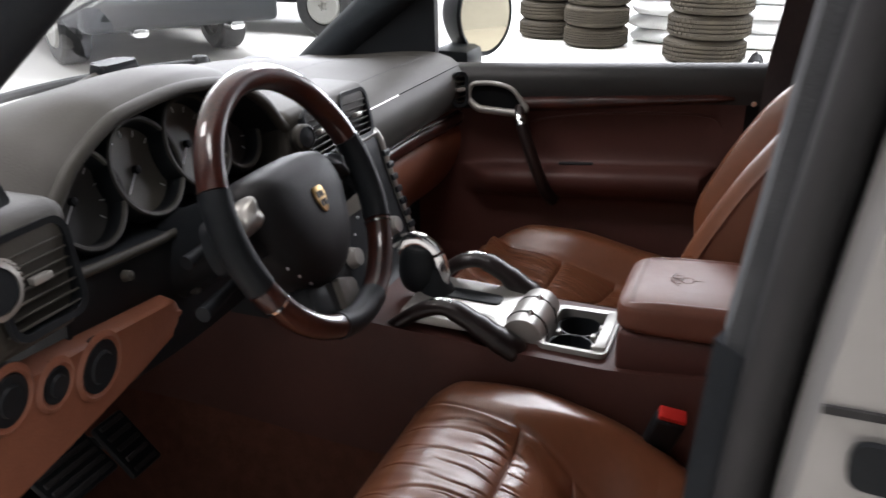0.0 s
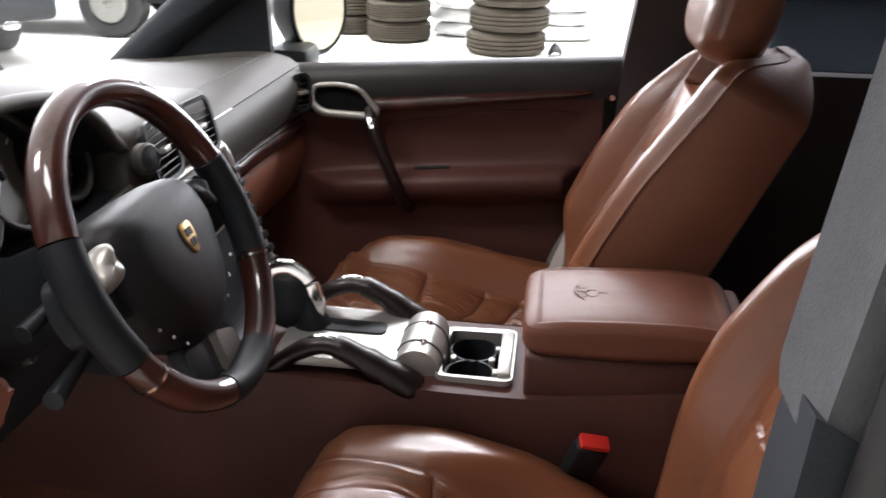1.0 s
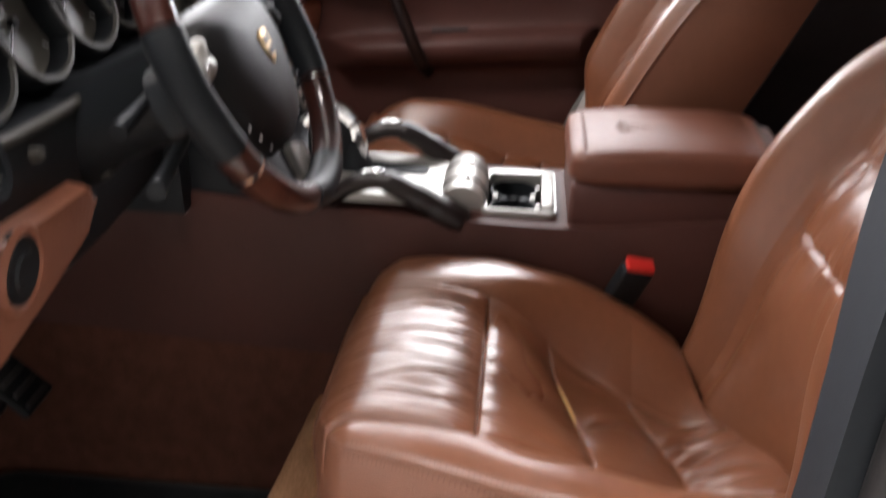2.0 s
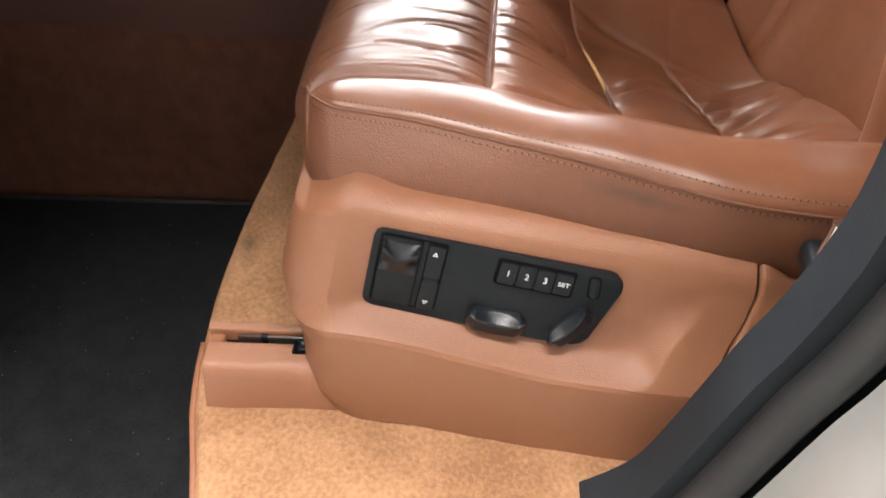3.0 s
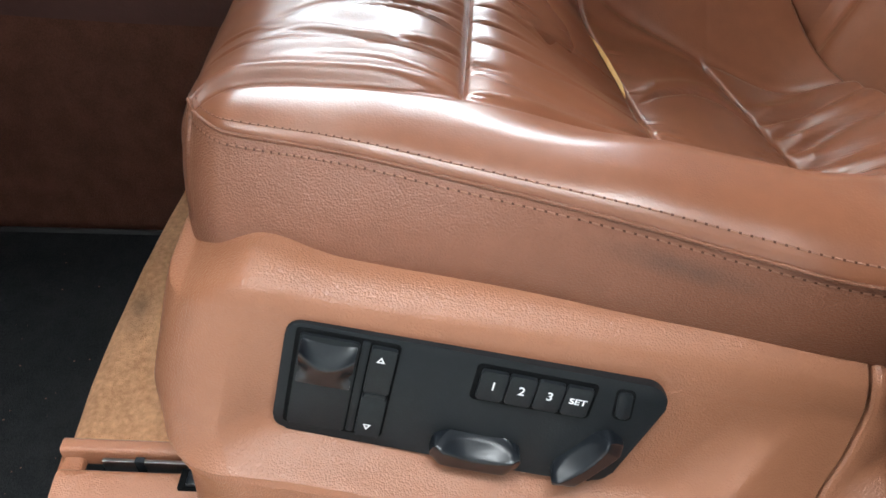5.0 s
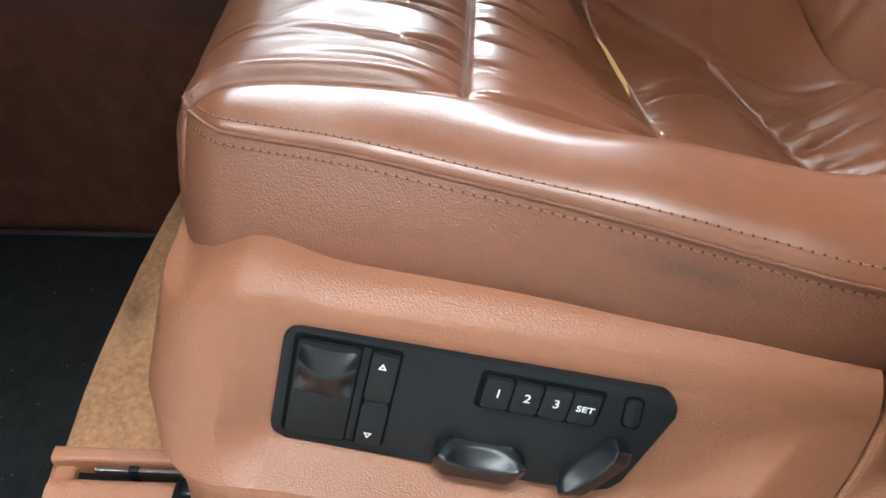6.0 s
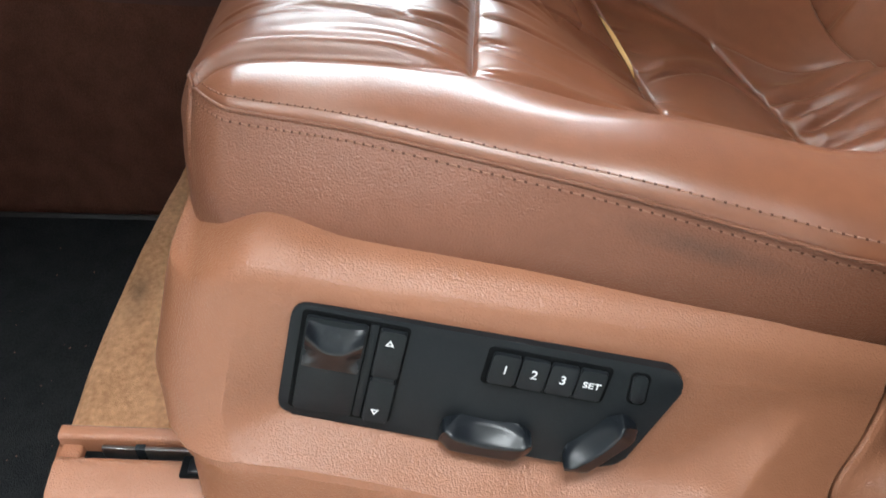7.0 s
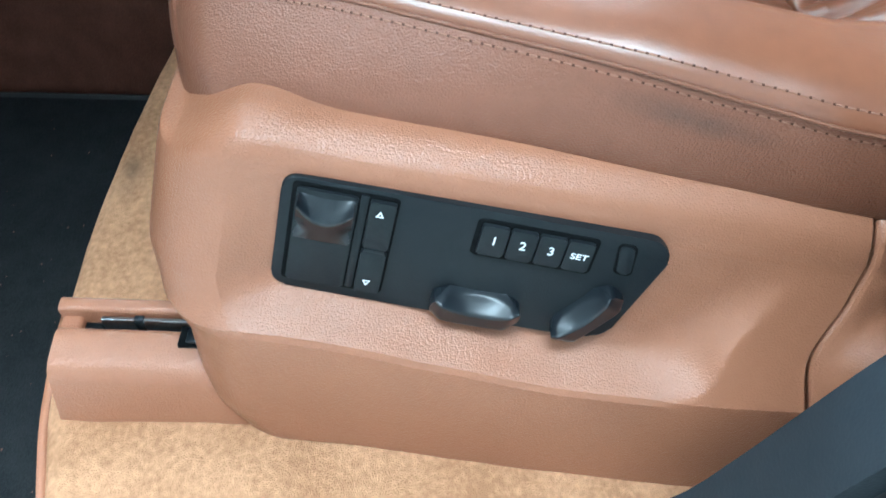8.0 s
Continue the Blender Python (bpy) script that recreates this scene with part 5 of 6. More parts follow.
    crest([(-0.018, 0.020), (0.018, 0.020), (0.021, 0.0), (0.010, -0.019), (0.0, -0.025), (-0.010, -0.019), (-0.021, 0.0)], 0.0016)
    crest([(-0.007, 0.007), (0.007, 0.007), (0.007, -0.007), (0.0, -0.011), (-0.007, -0.007)], 0.0013)
    for x0, y0, x1, y1 in ((-0.018, 0.0, -0.008, 0.0), (0.008, 0.0, 0.019, 0.0), (0.0, 0.019, 0.0, 0.008), (-0.016, 0.012, -0.006, 0.013), (0.006, -0.012, 0.012, -0.012), (0.006, 0.013, 0.016, 0.012), (-0.012, -0.012, -0.006, -0.012)):
        crest([(x0 + (x1 - x0) * t, y0 + (y1 - y0) * t) for t in (0.0, 0.5, 1.0)], 0.0013, False)
    part("hinge_cover", box(-0.09, 0.06, -0.20, -0.165, 0.86, 0.955, 0.01, 3), LID, b)
    # belt buckles
    k = thing("belt_buckle", (-0.165, 0.0, 0.74), "black belt buckle with a red button between seat and console", "belt buckle")
    bk = box(-0.021, 0.021, -0.012, 0.012, -0.085, 0.0, 0.006, 3)
    mm = pose(-0.172, -0.004, 0.832, 22, 12, -78)
    bk.transform(mm)
    part("body", bk, BLACK, k)
    rd = box(-0.019, 0.019, -0.0105, 0.0105, 0.0, 0.009, 0.003, 2)
    rd.transform(mm)
    part("button", rd, RED, k, "bright red button")
    stem = box(-0.014, 0.014, -0.005, 0.005, -0.14, -0.05, 0.003)
    stem.transform(mm)
    part("stem", stem, BLACK, k)


console()


def passenger_belt():
    t = thing("seat_belt_tongue", (0.60, 0.04, 0.80), "pale grey belt webbing beside the passenger seat", "seat belt")
    strap = [(0.630, 0.062, 0.70), (0.630, 0.050, 0.74), (0.630, 0.036, 0.775), (0.631, 0.020, 0.805), (0.632, 0.004, 0.83)]
    pts = spline(strap, 16)
    verts, faces = [], []
    for p in pts:
        for dy, dx in ((-0.013, 0.0), (0.013, 0.0), (0.013, 0.002), (-0.013, 0.002)):
            verts.append((p[0] + dx, p[1] + dy, p[2] + dy * 0.4))
    for i in range(len(pts) - 1):
        for k in range(4):
            faces.append((i * 4 + k, i * 4 + (k + 1) % 4, i * 4 + 4 + (k + 1) % 4, i * 4 + 4 + k))
    part("webbing", (verts, faces), BELT, t)


passenger_belt()

# ---- steering wheel ----
WC = Vector((-0.3625, 0.4316, 1.150))
WU, WR = Vector((0, 0.4267, 0.9044)), Vector((1, 0, 0))
WN = Vector((0, -0.9044, 0.4267))


def on_wheel(a, b, h=0.0):
    return WC + WR * a + WU * b + WN * h


def steering_wheel():
    s = thing("steering_wheel", tuple(WC), "wood and black leather steering wheel with a black hub", "steering wheel")

    def rim(a0, a1, r, material, label, n=40, sides=18):
        pts = [on_wheel(0.155 * math.sin(radians(a)), 0.155 * math.cos(radians(a))) for a in np.linspace(a0, a1, n)]
        return part("rim_section", tube(pts, r, sides, flat=1.12, up=tuple(WN)), material, s, label)

    for a0, a1 in ((-68.5, 74), (118, 161), (199, 249)):
        rim(a0, a1, 0.0155, WOOD, "glossy reddish-brown wood rim", 50)
    for a0, a1 in ((74.5, 117.5), (161.5, 198.5), (249.5, 291)):
        rim(a0, a1, 0.0165, BLACK, "black leather rim grip", 24)
    for a in (-120, 120):
        rim(a - 0.6, a + 0.6, 0.0166, CHROME, "", 4)
    # hub: a domed shield
    hub = soften([(-0.092, 0.050), (-0.04, 0.056), (0.04, 0.056), (0.092, 0.046), (0.104, 0.0), (0.070, -0.075), (0.030, -0.104), (-0.030, -0.104), (-0.070, -0.075), (-0.104, 0.0)], 0.03, 6)
    n = len(hub)
    verts, faces = [], []
    levels = [(0.95, -0.055), (1.0, -0.024), (0.985, -0.014), (0.93, -0.003), (0.80, 0.008), (0.55, 0.0145), (0.25, 0.0165)]
    for k, h in levels:
        verts += [on_wheel(a * k, b * k + 0.004 * (1 - k), h) for a, b in hub]
    for r in range(len(levels) - 1):
        faces += [(r * n + i, r * n + (i + 1) % n, (r + 1) * n + (i + 1) % n, (r + 1) * n + i) for i in range(n)]
    faces.append(tuple((len(levels) - 1) * n + i for i in range(n)))
    part("hub", (verts, faces), HUB, s, "dark soft airbag cover", 50)
    m = Matrix((WR, WU, WN)).transposed().to_4x4()
    m.translation = on_wheel(0.008, -0.006, 0.0155)
    shield = soften([(-0.010, 0.016), (0.010, 0.016), (0.011, 0.002), (0.006, -0.012), (0.0, -0.018), (-0.006, -0.012), (-0.011, 0.002)], 0.004)
    badge = part("badge", prism(shield, 0.003, m, 0.001), GOLD, s, "small worn gold shield badge")
    for a, b, w, h in ((-0.004, 0.006, 0.003, 0.004), (0.004, 0.006, 0.003, 0.004), (-0.003, -0.005, 0.0025, 0.004), (0.004, -0.005, 0.0025, 0.004)):
        m2 = m.copy()
        m2.translation = on_wheel(0.008 + a, -0.006 + b, 0.0185)
        part("badge_field", prism(rounded(w * 2, h * 2, 0.001), 0.0008, m2), PIANO, badge)
    # spokes with grey and silver switch pieces
    for sg in (-1, 1):
        sp = soften([(sg * 0.060, 0.040), (sg * 0.150, 0.030), (sg * 0.160, 0.0), (sg * 0.155, -0.03), (sg * 0.060, -0.035)], 0.012)
        if sg > 0:
            sp = sp[::-1]
        m = Matrix((WR, WU, WN)).transposed().to_4x4()
        m.translation = on_wheel(0, 0, -0.036)
        part("spoke", prism(sp[::-1] if sg < 0 else sp[::-1], 0.022, m, 0.006, 3), BLACK, s, "black spoke")
        low = soften([(sg * 0.012, -0.090), (sg * 0.048, -0.090), (sg * 0.055, -0.150), (sg * 0.012, -0.160)], 0.01)
        part("lower_spoke", prism(low, 0.018, m, 0.005, 3), BLACK, s, "black lower spoke")
        thing_pod(s, sg)
    col = [tuple(on_wheel(0, -0.004, -0.03)), tuple(on_wheel(0, -0.004, -0.16)), tuple(on_wheel(0, -0.002, -0.30))]
    part("column", tube(spline(col, 10), [0.050] * 6 + [0.060] * 4, 24, up=(1, 0, 0)), BLACK, s, "black steering column shroud")
    for sg, rise, out, deep in ((-1, 0.005, 0.125, -0.095), (1, 0.03, 0.150, -0.050), (-1, -0.048, 0.165, -0.070)):
        a = on_wheel(sg * 0.045, rise, -0.085)
        b = on_wheel(sg * out, rise - 0.010, deep)
        part("stalk", tube([tuple(a), tuple((a + b) / 2), tuple(b)], [0.006, 0.007, 0.009], 12, up=tuple(WN)), BLACK, s, "black control stalk")


def thing_pod(s, sg):
    """The thumb switch on a spoke, silver on the driver's left, and an insert in the lower spoke."""
    def pod(p, q):
        pw = lambda x, e: math.copysign(abs(x) ** e, x)
        x, y = 0.023 * pw(math.cos(q), 0.6) * math.cos(p), 0.019 * pw(math.cos(q), 0.6) * math.sin(p)
        return on_wheel(sg * 0.104 + x, 0.016 + y - 0.35 * sg * x, -0.012 + 0.018 * math.sin(q) - 0.006 * math.cos(3 * p) * math.cos(q))

    part("thumb_switch", grid(pod, np.linspace(0, 2 * math.pi, 36, endpoint=False), np.linspace(0, math.pi / 2, 12), wrap_u=True), SILVER if sg < 0 else BLACK, s, "silver thumb switch" if sg < 0 else "", 50)
    m = Matrix((WR, WU, WN)).transposed().to_4x4()
    m.translation = on_wheel(0, 0, -0.022)
    if sg > 0:
        blade = soften([(0.010, -0.104), (0.046, -0.118), (0.040, -0.157), (0.003, -0.146)], 0.006)
        part("spoke_insert", prism(blade, 0.010, m, 0.002), SILVER, s, "silver spoke insert")
    for k in range(3):
        p = on_wheel(sg * (0.090 - 0.018 * k), -0.055 - 0.016 * k, 0.001 - 0.003 * k)
        part("screw_cap", lathe([(0, 0.0012), (0.0018, 0.001), (0.002, 0)], p, WN, 12), STEEL, s)


steering_wheel()

# ---- dashboard ----


def dash_top(x, y):
    base = along(y, [0.595, 0.62, 0.68, 0.80, 1.0, 1.20], [1.128, 1.146, 1.160, 1.166, 1.160, 1.128])
    base -= 0.03 * step(x, 0.35, 0.66) * step(y, 0.6, 0.9) + 0.02 * step(-x, 0.56, 0.70)
    arch = along(x, [-0.70, -0.60, -0.54, -0.46, -0.36, -0.25, -0.17, -0.11, -0.03], [0.0, 0.045, 0.102, 0.135, 0.142, 0.130, 0.09, 0.035, 0.0])
    fade = along(y, [0.595, 0.66, 0.76, 0.88, 1.02, 1.15], [1.0, 0.93, 0.70, 0.42, 0.15, 0.0])
    return base + arch * fade


def dash_back(x):
    return 1.165 - 0.22 * (x / 0.70) ** 2


def slatted_vent(parent, origin, u, v, w, h, n, name="vent"):
    """A vent bay with a bezel, dark back, slats and a silver tab; u across, v up, facing u x v."""
    m = axes(origin, u, v)
    bz = rounded(w + 0.014, h + 0.014, min(h * 0.3, 0.02))
    hole = rounded(w, h, min(h * 0.25, 0.016))
    k = len(bz)
    verts = [m @ Vector((a, b, 0.0)) for a, b in bz] + [m @ Vector((a * 0.99, b * 0.99, 0.006)) for a, b in bz] + [m @ Vector((a, b, 0.005)) for a, b in hole] + [m @ Vector((a, b, -0.03)) for a, b in hole]
    faces = [(r * k + i, r * k + (i + 1) % k, (r + 1) * k + (i + 1) % k, (r + 1) * k + i) for r in range(3) for i in range(k)]
    faces.append(tuple(3 * k + i for i in range(k)))
    bay = part(name, (verts, faces), BLACK, parent, "black slatted air vent")
    for i in range(n):
        b = (i + 0.5) / n * h - h / 2
        sl = box(-w / 2, w / 2, -0.0011, 0.0011, -0.012, 0.003, 0.0008, 1)
        sl.transform(m @ Matrix.Translation((0, b, 0)) @ Matrix.Rotation(radians(-22), 4, "X"))
        part("slat", sl, DASH, bay)
    tab = box(-0.012, 0.012, -0.004, 0.004, 0.0, 0.010, 0.002, 2)
    tab.transform(m)
    part("tab", tab, SILVER, bay, "silver vent tab")
    return bay


def dashboard():
    d = thing("dashboard", (0.0, 0.85, 0.80), "dark grey soft dashboard with vents, wood strip and brown lower panel", "dashboard")
    xs, vs = np.linspace(-0.70, 0.665, 140), np.linspace(0, 1, 60)

    def top(x, v):
        y = 0.598 + (dash_back(x) - 0.598) * v
        return (x, y, dash_top(x, y))

    part("top", grid(top, xs, vs), DASH, d, "dark grey grained dashboard top", 60)
    # stitched cut line of the airbag lid
    lid = [(0.12, 0.66), (0.60, 0.66), (0.60, 0.80), (0.10, 0.82)]
    line = []
    for (x0, y0), (x1, y1) in zip(lid[:-1], lid[1:]):
        line += [(x0 + (x1 - x0) * t, y0 + (y1 - y0) * t) for t in np.linspace(0, 1, 14)]
    part("lid_seam", tube([(x, y, dash_top(x, y) - 0.0008) for x, y in line], 0.0014, 6), RUBBER, d)
    # passenger face: rolled edge, wood strip, brown panel
    face = spline([(0.600, 1.127), (0.588, 1.105), (0.586, 1.075), (0.594, 1.045), (0.600, 1.036)], 14)
    part("face", grid(lambda x, i: (x, face[int(i)][0], face[int(i)][1] + (dash_top(x, 0.598) - 1.13) * (1 - i / 13)), np.linspace(-0.115, 0.665, 60), range(14), flip=True), DASH, d, "dark grey dashboard face")
    strip = spline([(0.602, 1.037), (0.590, 1.030), (0.588, 1.016), (0.594, 1.004), (0.602, 1.000)], 12)
    part("wood_strip", grid(lambda x, i: (x, strip[int(i)][0], strip[int(i)][1] - 0.012 * step(x, 0.3, 0.7)), np.linspace(0.185, 0.668, 20), range(12), flip=True), WOOD, d, "glossy dark wood strip")
    part("strip_line", tube([(x, 0.591, 1.037 - 0.012 * step(x, 0.3, 0.7)) for x in np.linspace(0.185, 0.668, 20)], 0.0022, 8), CHROME, d, "thin bright line")
    glove = spline([(0.602, 1.000), (0.594, 0.985), (0.600, 0.93), (0.64, 0.86), (0.72, 0.79), (0.80, 0.70), (0.82, 0.62)], 26)
    part("glove_panel", grid(lambda x, i: (x, glove[int(i)][0], glove[int(i)][1] - 0.012 * step(x, 0.3, 0.7)), np.linspace(0.150, 0.670, 26), range(26), flip=True), KNEE, d, "brown leather glove box panel")
    part("under_cover", grid(lambda x, v: (x, 0.90 + 0.24 * v, 0.74 - 0.02 * v), np.linspace(-0.70, 0.67, 8), np.linspace(0, 1, 4)), BLACK, d)
    # centre vents and stack
    part("vent_housing", box(-0.122, 0.158, 0.590, 0.70, 1.055, 1.188, 0.020, 4), DASH, d, "soft dark grey vent surround")
    part("stack_filler", box(-0.150, 0.172, 0.606, 0.70, 0.86, 1.10), BLACK, d)
    slatted_vent(d, (-0.045, 0.580, 1.145), (1, 0.10, -0.04), (0, 0.25, 1), 0.090, 0.072, 7)
    slatted_vent(d, (0.095, 0.586, 1.140), (1, 0.0, -0.04), (0, 0.25, 1), 0.090, 0.072, 7)
    part("vent_knob", lathe([(0.0, 0.014), (0.015, 0.012), (0.018, 0.004), (0.018, -0.004)], (-0.105, 0.578, 1.150), (-0.25, -1, 0.2), 30), BLACK, d, "round vent knob")
    part("knob_ring", lathe([(0.0165, 0.013), (0.0200, 0.010), (0.0200, 0.0)], (-0.105, 0.578, 1.150), (-0.25, -1, 0.2), 30), DASH, d, "grey knob ring")
    stack = spline([(0.598, 1.10), (0.582, 1.085), (0.560, 1.02), (0.530, 0.94), (0.500, 0.875), (0.47, 0.86)], 20)
    part("centre_panel", grid(lambda x, i: (x, stack[int(i)][0], stack[int(i)][1]), np.linspace(-0.112, 0.175, 12), range(20), flip=True), BLACK, d, "black centre stack")
    for x in (-0.113, 0.176):
        part("centre_flank", grid(lambda i, k: (x, stack[int(i)][0] + (0.70 - stack[int(i)][0]) * k, stack[int(i)][1]), range(20), np.linspace(0, 1, 4), flip=x < 0), BLACK, d)
        part("stack_edge", tube([(x, p[0] - 0.002, p[1]) for p in stack[1:]], 0.006, 10), SILVER if x > 0 else BLACK, d)
    part("stack_band", tube([(x, 0.580, 1.094) for x in np.linspace(-0.10, 0.16, 8)], 0.006, 10), SILVER, d, "satin silver band")
    part("radio_screen", prism(rounded(0.17, 0.07, 0.008), 0.004, axes((0.02, 0.556, 1.035), (1, 0, 0), (0, 0.36, 0.93)), 0.0015), SCREEN, d, "grey display glass")
    for i in range(8):
        t = i / 7
        y, z = 0.566 - 0.055 * t, 1.062 - 0.15 * t
        part("stack_button", prism(rounded(0.020, 0.011, 0.002), 0.005, axes((0.150, y - 0.010, z), (1, 0, 0), (0, 0.36, 0.93)), 0.0015), SWITCH, d)
    for x in (-0.06, 0.10):
        part("stack_dial", lathe([(0, 0.016), (0.014, 0.015), (0.018, 0.0)], (x, 0.524, 0.945), (0, -0.93, 0.36), 26), SILVER, d, "silver rotary dial")
    # right end vent
    slatted_vent(d, (0.620, 0.582, 1.083), (0.8, -0.55, 0.0), (-0.1, 0.15, 1), 0.032, 0.066, 6)
    # instrument hood and cluster
    lipx = np.linspace(-0.585, -0.112, 40)
    part("hood_lip", tube([(x, 0.600, dash_top(x, 0.600) - 0.004) for x in lipx], 0.0085, 12), DASH, d, "rounded hood lip")
    part("hood_lining", grid(lambda x, k: (-0.355 + (x + 0.355) * (1 - 0.06 * k), 0.600 + 0.10 * k, dash_top(x, 0.600) - 0.010 - 0.022 * k), lipx, np.linspace(0, 1, 6), flip=True), BLACK, d)
    part("instrument_backing", grid(lambda x, v: (x, 0.700 - 0.03 * v, (dash_top(x, 0.600) - 0.03) * (1 - v) + 1.06 * v), np.linspace(-0.585, -0.115, 30), np.linspace(0, 1, 6), flip=True), BLACK, d)
    part("cluster_ledge", grid(lambda x, v: (x, 0.595 + 0.09 * v, 1.114 - 0.014 * math.cos((x + 0.35) / 0.235 * 1.5)), np.linspace(-0.585, -0.115, 24), np.linspace(0, 1, 4)), BLACK, d)
    part("ledge_edge", tube([(x, 0.594, 1.114 - 0.014 * math.cos((x + 0.35) / 0.235 * 1.5)) for x in np.linspace(-0.585, -0.115, 30)], 0.006, 10), DASH, d)
    part("lower_column_cover", grid(lambda x, v: (x, 0.594 + 0.04 * v * v, 1.114 - 0.014 * math.cos((x + 0.35) / 0.235 * 1.5) - 0.186 * v), np.linspace(-0.585, -0.110, 24), np.linspace(0, 1, 8), flip=True), BLACK, d)
    for x in (-0.592, -0.116):
        part("cluster_end", box(x, x + 0.006, 0.597, 0.72, 0.95, dash_top(x, 0.62) - 0.006), BLACK, d)
    part("cluster_tub", box(-0.60, -0.10, 0.705, 0.73, 0.90, 1.14), BLACK, d)
    face_dir = Vector((0, -0.94, 0.34))
    for gx, gz, gr, mt in ((-0.494, 1.163, 0.054, DIAL), (-0.382, 1.170, 0.056, SCREEN), (-0.275, 1.176, 0.058, SCREEN), (-0.182, 1.165, 0.046, DIAL)):
        c0 = Vector((gx, 0.655, gz))
        g = part("gauge", lathe([(0.0, -0.004), (gr, -0.004), (gr, 0.0)], c0, face_dir, 36), mt, d, "round instrument dial")
        part("bezel", lathe([(gr - 0.001, -0.004), (gr, 0.014), (gr + 0.003, 0.019), (gr + 0.007, 0.0195), (gr + 0.011, 0.014), (gr + 0.011, -0.01)], c0, face_dir, 40), BLACK, g, "dark dial bezel")
        part("bezel_ring", lathe([(gr + 0.001, 0.0170), (gr + 0.003, 0.0202), (gr + 0.0065, 0.0205), (gr + 0.0085, 0.018)], c0, face_dir, 40), DASH, g, "thin grey ring")
        up = Vector((0, 0.34, 0.94))
        right = Vector((1, 0, 0))
        for k in range(11):
            a = radians(-130 + 26 * k)
            p = c0 - face_dir * 0.003 + (right * math.sin(a) + up * math.cos(a)) * gr * 0.84
            m = axes(tuple(p), tuple(right * math.cos(a) - up * math.sin(a)), tuple(right * math.sin(a) + up * math.cos(a)))
            tick = box(-0.0007, 0.0007, -0.004, 0.004, -0.0004, 0.0006)
            tick.transform(m)
            part("tick", tick, MARK, g)
        ndl = [tuple(c0 - face_dir * 0.001), tuple(c0 - face_dir * 0.001 + (right * -0.6 + up * -0.55) * gr * 0.8)]
        part("needle", tube(ndl, 0.0011, 6), MARK, g)
        part("needle_cap", lathe([(0, 0.004), (0.005, 0.003), (0.006, -0.003)], c0, face_dir, 16), BLACK, g)
    # driver's outer vent pod
    part("pod", box(-0.745, -0.592, 0.562, 0.66, 1.075, 1.215, 0.022, 4), DASH, d)
    slatted_vent(d, (-0.655, 0.558, 1.150), (1, 0.0, 0.0), (0, 0.18, 1), 0.086, 0.090, 8)
    slatted_vent(d, (-0.690, 0.585, 1.232), (1, 0.05, 0.06), (0, 0.5, 1), 0.060, 0.018, 3)
    part("vent_knob", lathe([(0.0, 0.016), (0.022, 0.014), (0.027, 0.004), (0.027, -0.006)], (-0.722, 0.548, 1.166), (-0.2, -1, 0.2), 32), BLACK, d, "round vent knob")
    part("knob_ring", lathe([(0.022, 0.0165), (0.028, 0.013), (0.029, 0.0)], (-0.722, 0.548, 1.166), (-0.2, -1, 0.2), 32), SILVER, d, "silver knob ring")
    for i in range(30):
        a = i * math.pi / 15
        nub = box(-0.0012, 0.0012, -0.003, 0.003, -0.001, 0.001)
        nub.transform(axes((-0.720 + 0.0275 * math.cos(a), 0.537, 1.168 + 0.0275 * math.sin(a)), (-math.sin(a), 0, math.cos(a)), (0, -1, 0.1)))
        part("knurl", nub, SILVER, d)
    # knee panel
    knee = soften([(-0.735, 1.06), (-0.425, 1.032), (-0.42, 0.990), (-0.50, 0.962), (-0.62, 0.930), (-0.76, 0.900), (-0.77, 0.98)], 0.03, 6)
    part("knee_panel", prism([(x, z - 1.0) for x, z in knee], 0.03, axes((0, 0.612, 1.0), (1, 0, 0), (0, -0.20, 1)), 0.010, 3), KNEE, d, "brown leather knee panel")
    for x, z, r in ((-0.640, 1.022, 0.018), (-0.574, 1.008, 0.027), (-0.702, 1.040, 0.024)):
        c0 = Vector((x, 0.580 - 0.2 * (z - 1.0), z))
        v, g = lathe([(0.0, 0.006), (r * 0.55, 0.006), (r * 0.62, 0.003), (r * 0.95, 0.003), (r, 0.0), (r, -0.01)], c0, (0, -1, -0.2), 30)
        part("knee_control", ([(q[0], q[1], z + (q[2] - z) * 1.25) for q in v], g), BLACK, d, "oval black control")
        v, g = lathe([(r, 0.001), (r + 0.004, 0.004), (r + 0.009, 0.0)], c0, (0, -1, -0.2), 30)
        part("control_ring", ([(q[0], q[1], z + (q[2] - z) * 1.22) for q in v], g), KNEE, d)
    for x, z in ((-0.503, 1.085), (-0.384, 1.018), (-0.389, 1.090)):
        part("small_knob", lathe([(0, 0.012), (0.0055, 0.010), (0.007, 0)], (x, 0.590, z), (0, -1, 0.2), 18), DASH, d, "small grey knob")
    # bracket and puck on the dash top
    pz = dash_top(-0.05, 0.96)
    pk = thing("dash_puck", (-0.05, 0.96, pz), "black sensor puck with a tapered grey tail on the dashboard", "sensor")
    part("body", prism(soften([(-0.045, -0.022), (0.048, -0.022), (0.048, 0.024), (-0.030, 0.024)], 0.010), 0.070, Matrix.Translation((-0.05, 0.96, pz - 0.004)), 0.012, 3), BLACK, pk, "black sensor body")
    tail = [(-0.190 + 0.105 * t, 0.972 - 0.012 * t, pz - 0.004) for t in np.linspace(0, 1, 12)]
    part("tail", tube(tail, [0.020 + 0.014 * t for t in np.linspace(0, 1, 12)], 16, flat=1.75), DASH, pk, "tapered grey tail")
    # wiper at the windscreen's foot
    wp = thing("wiper", (0.0, 1.17, 1.13), "black wiper arm resting along the windscreen foot", "wiper")
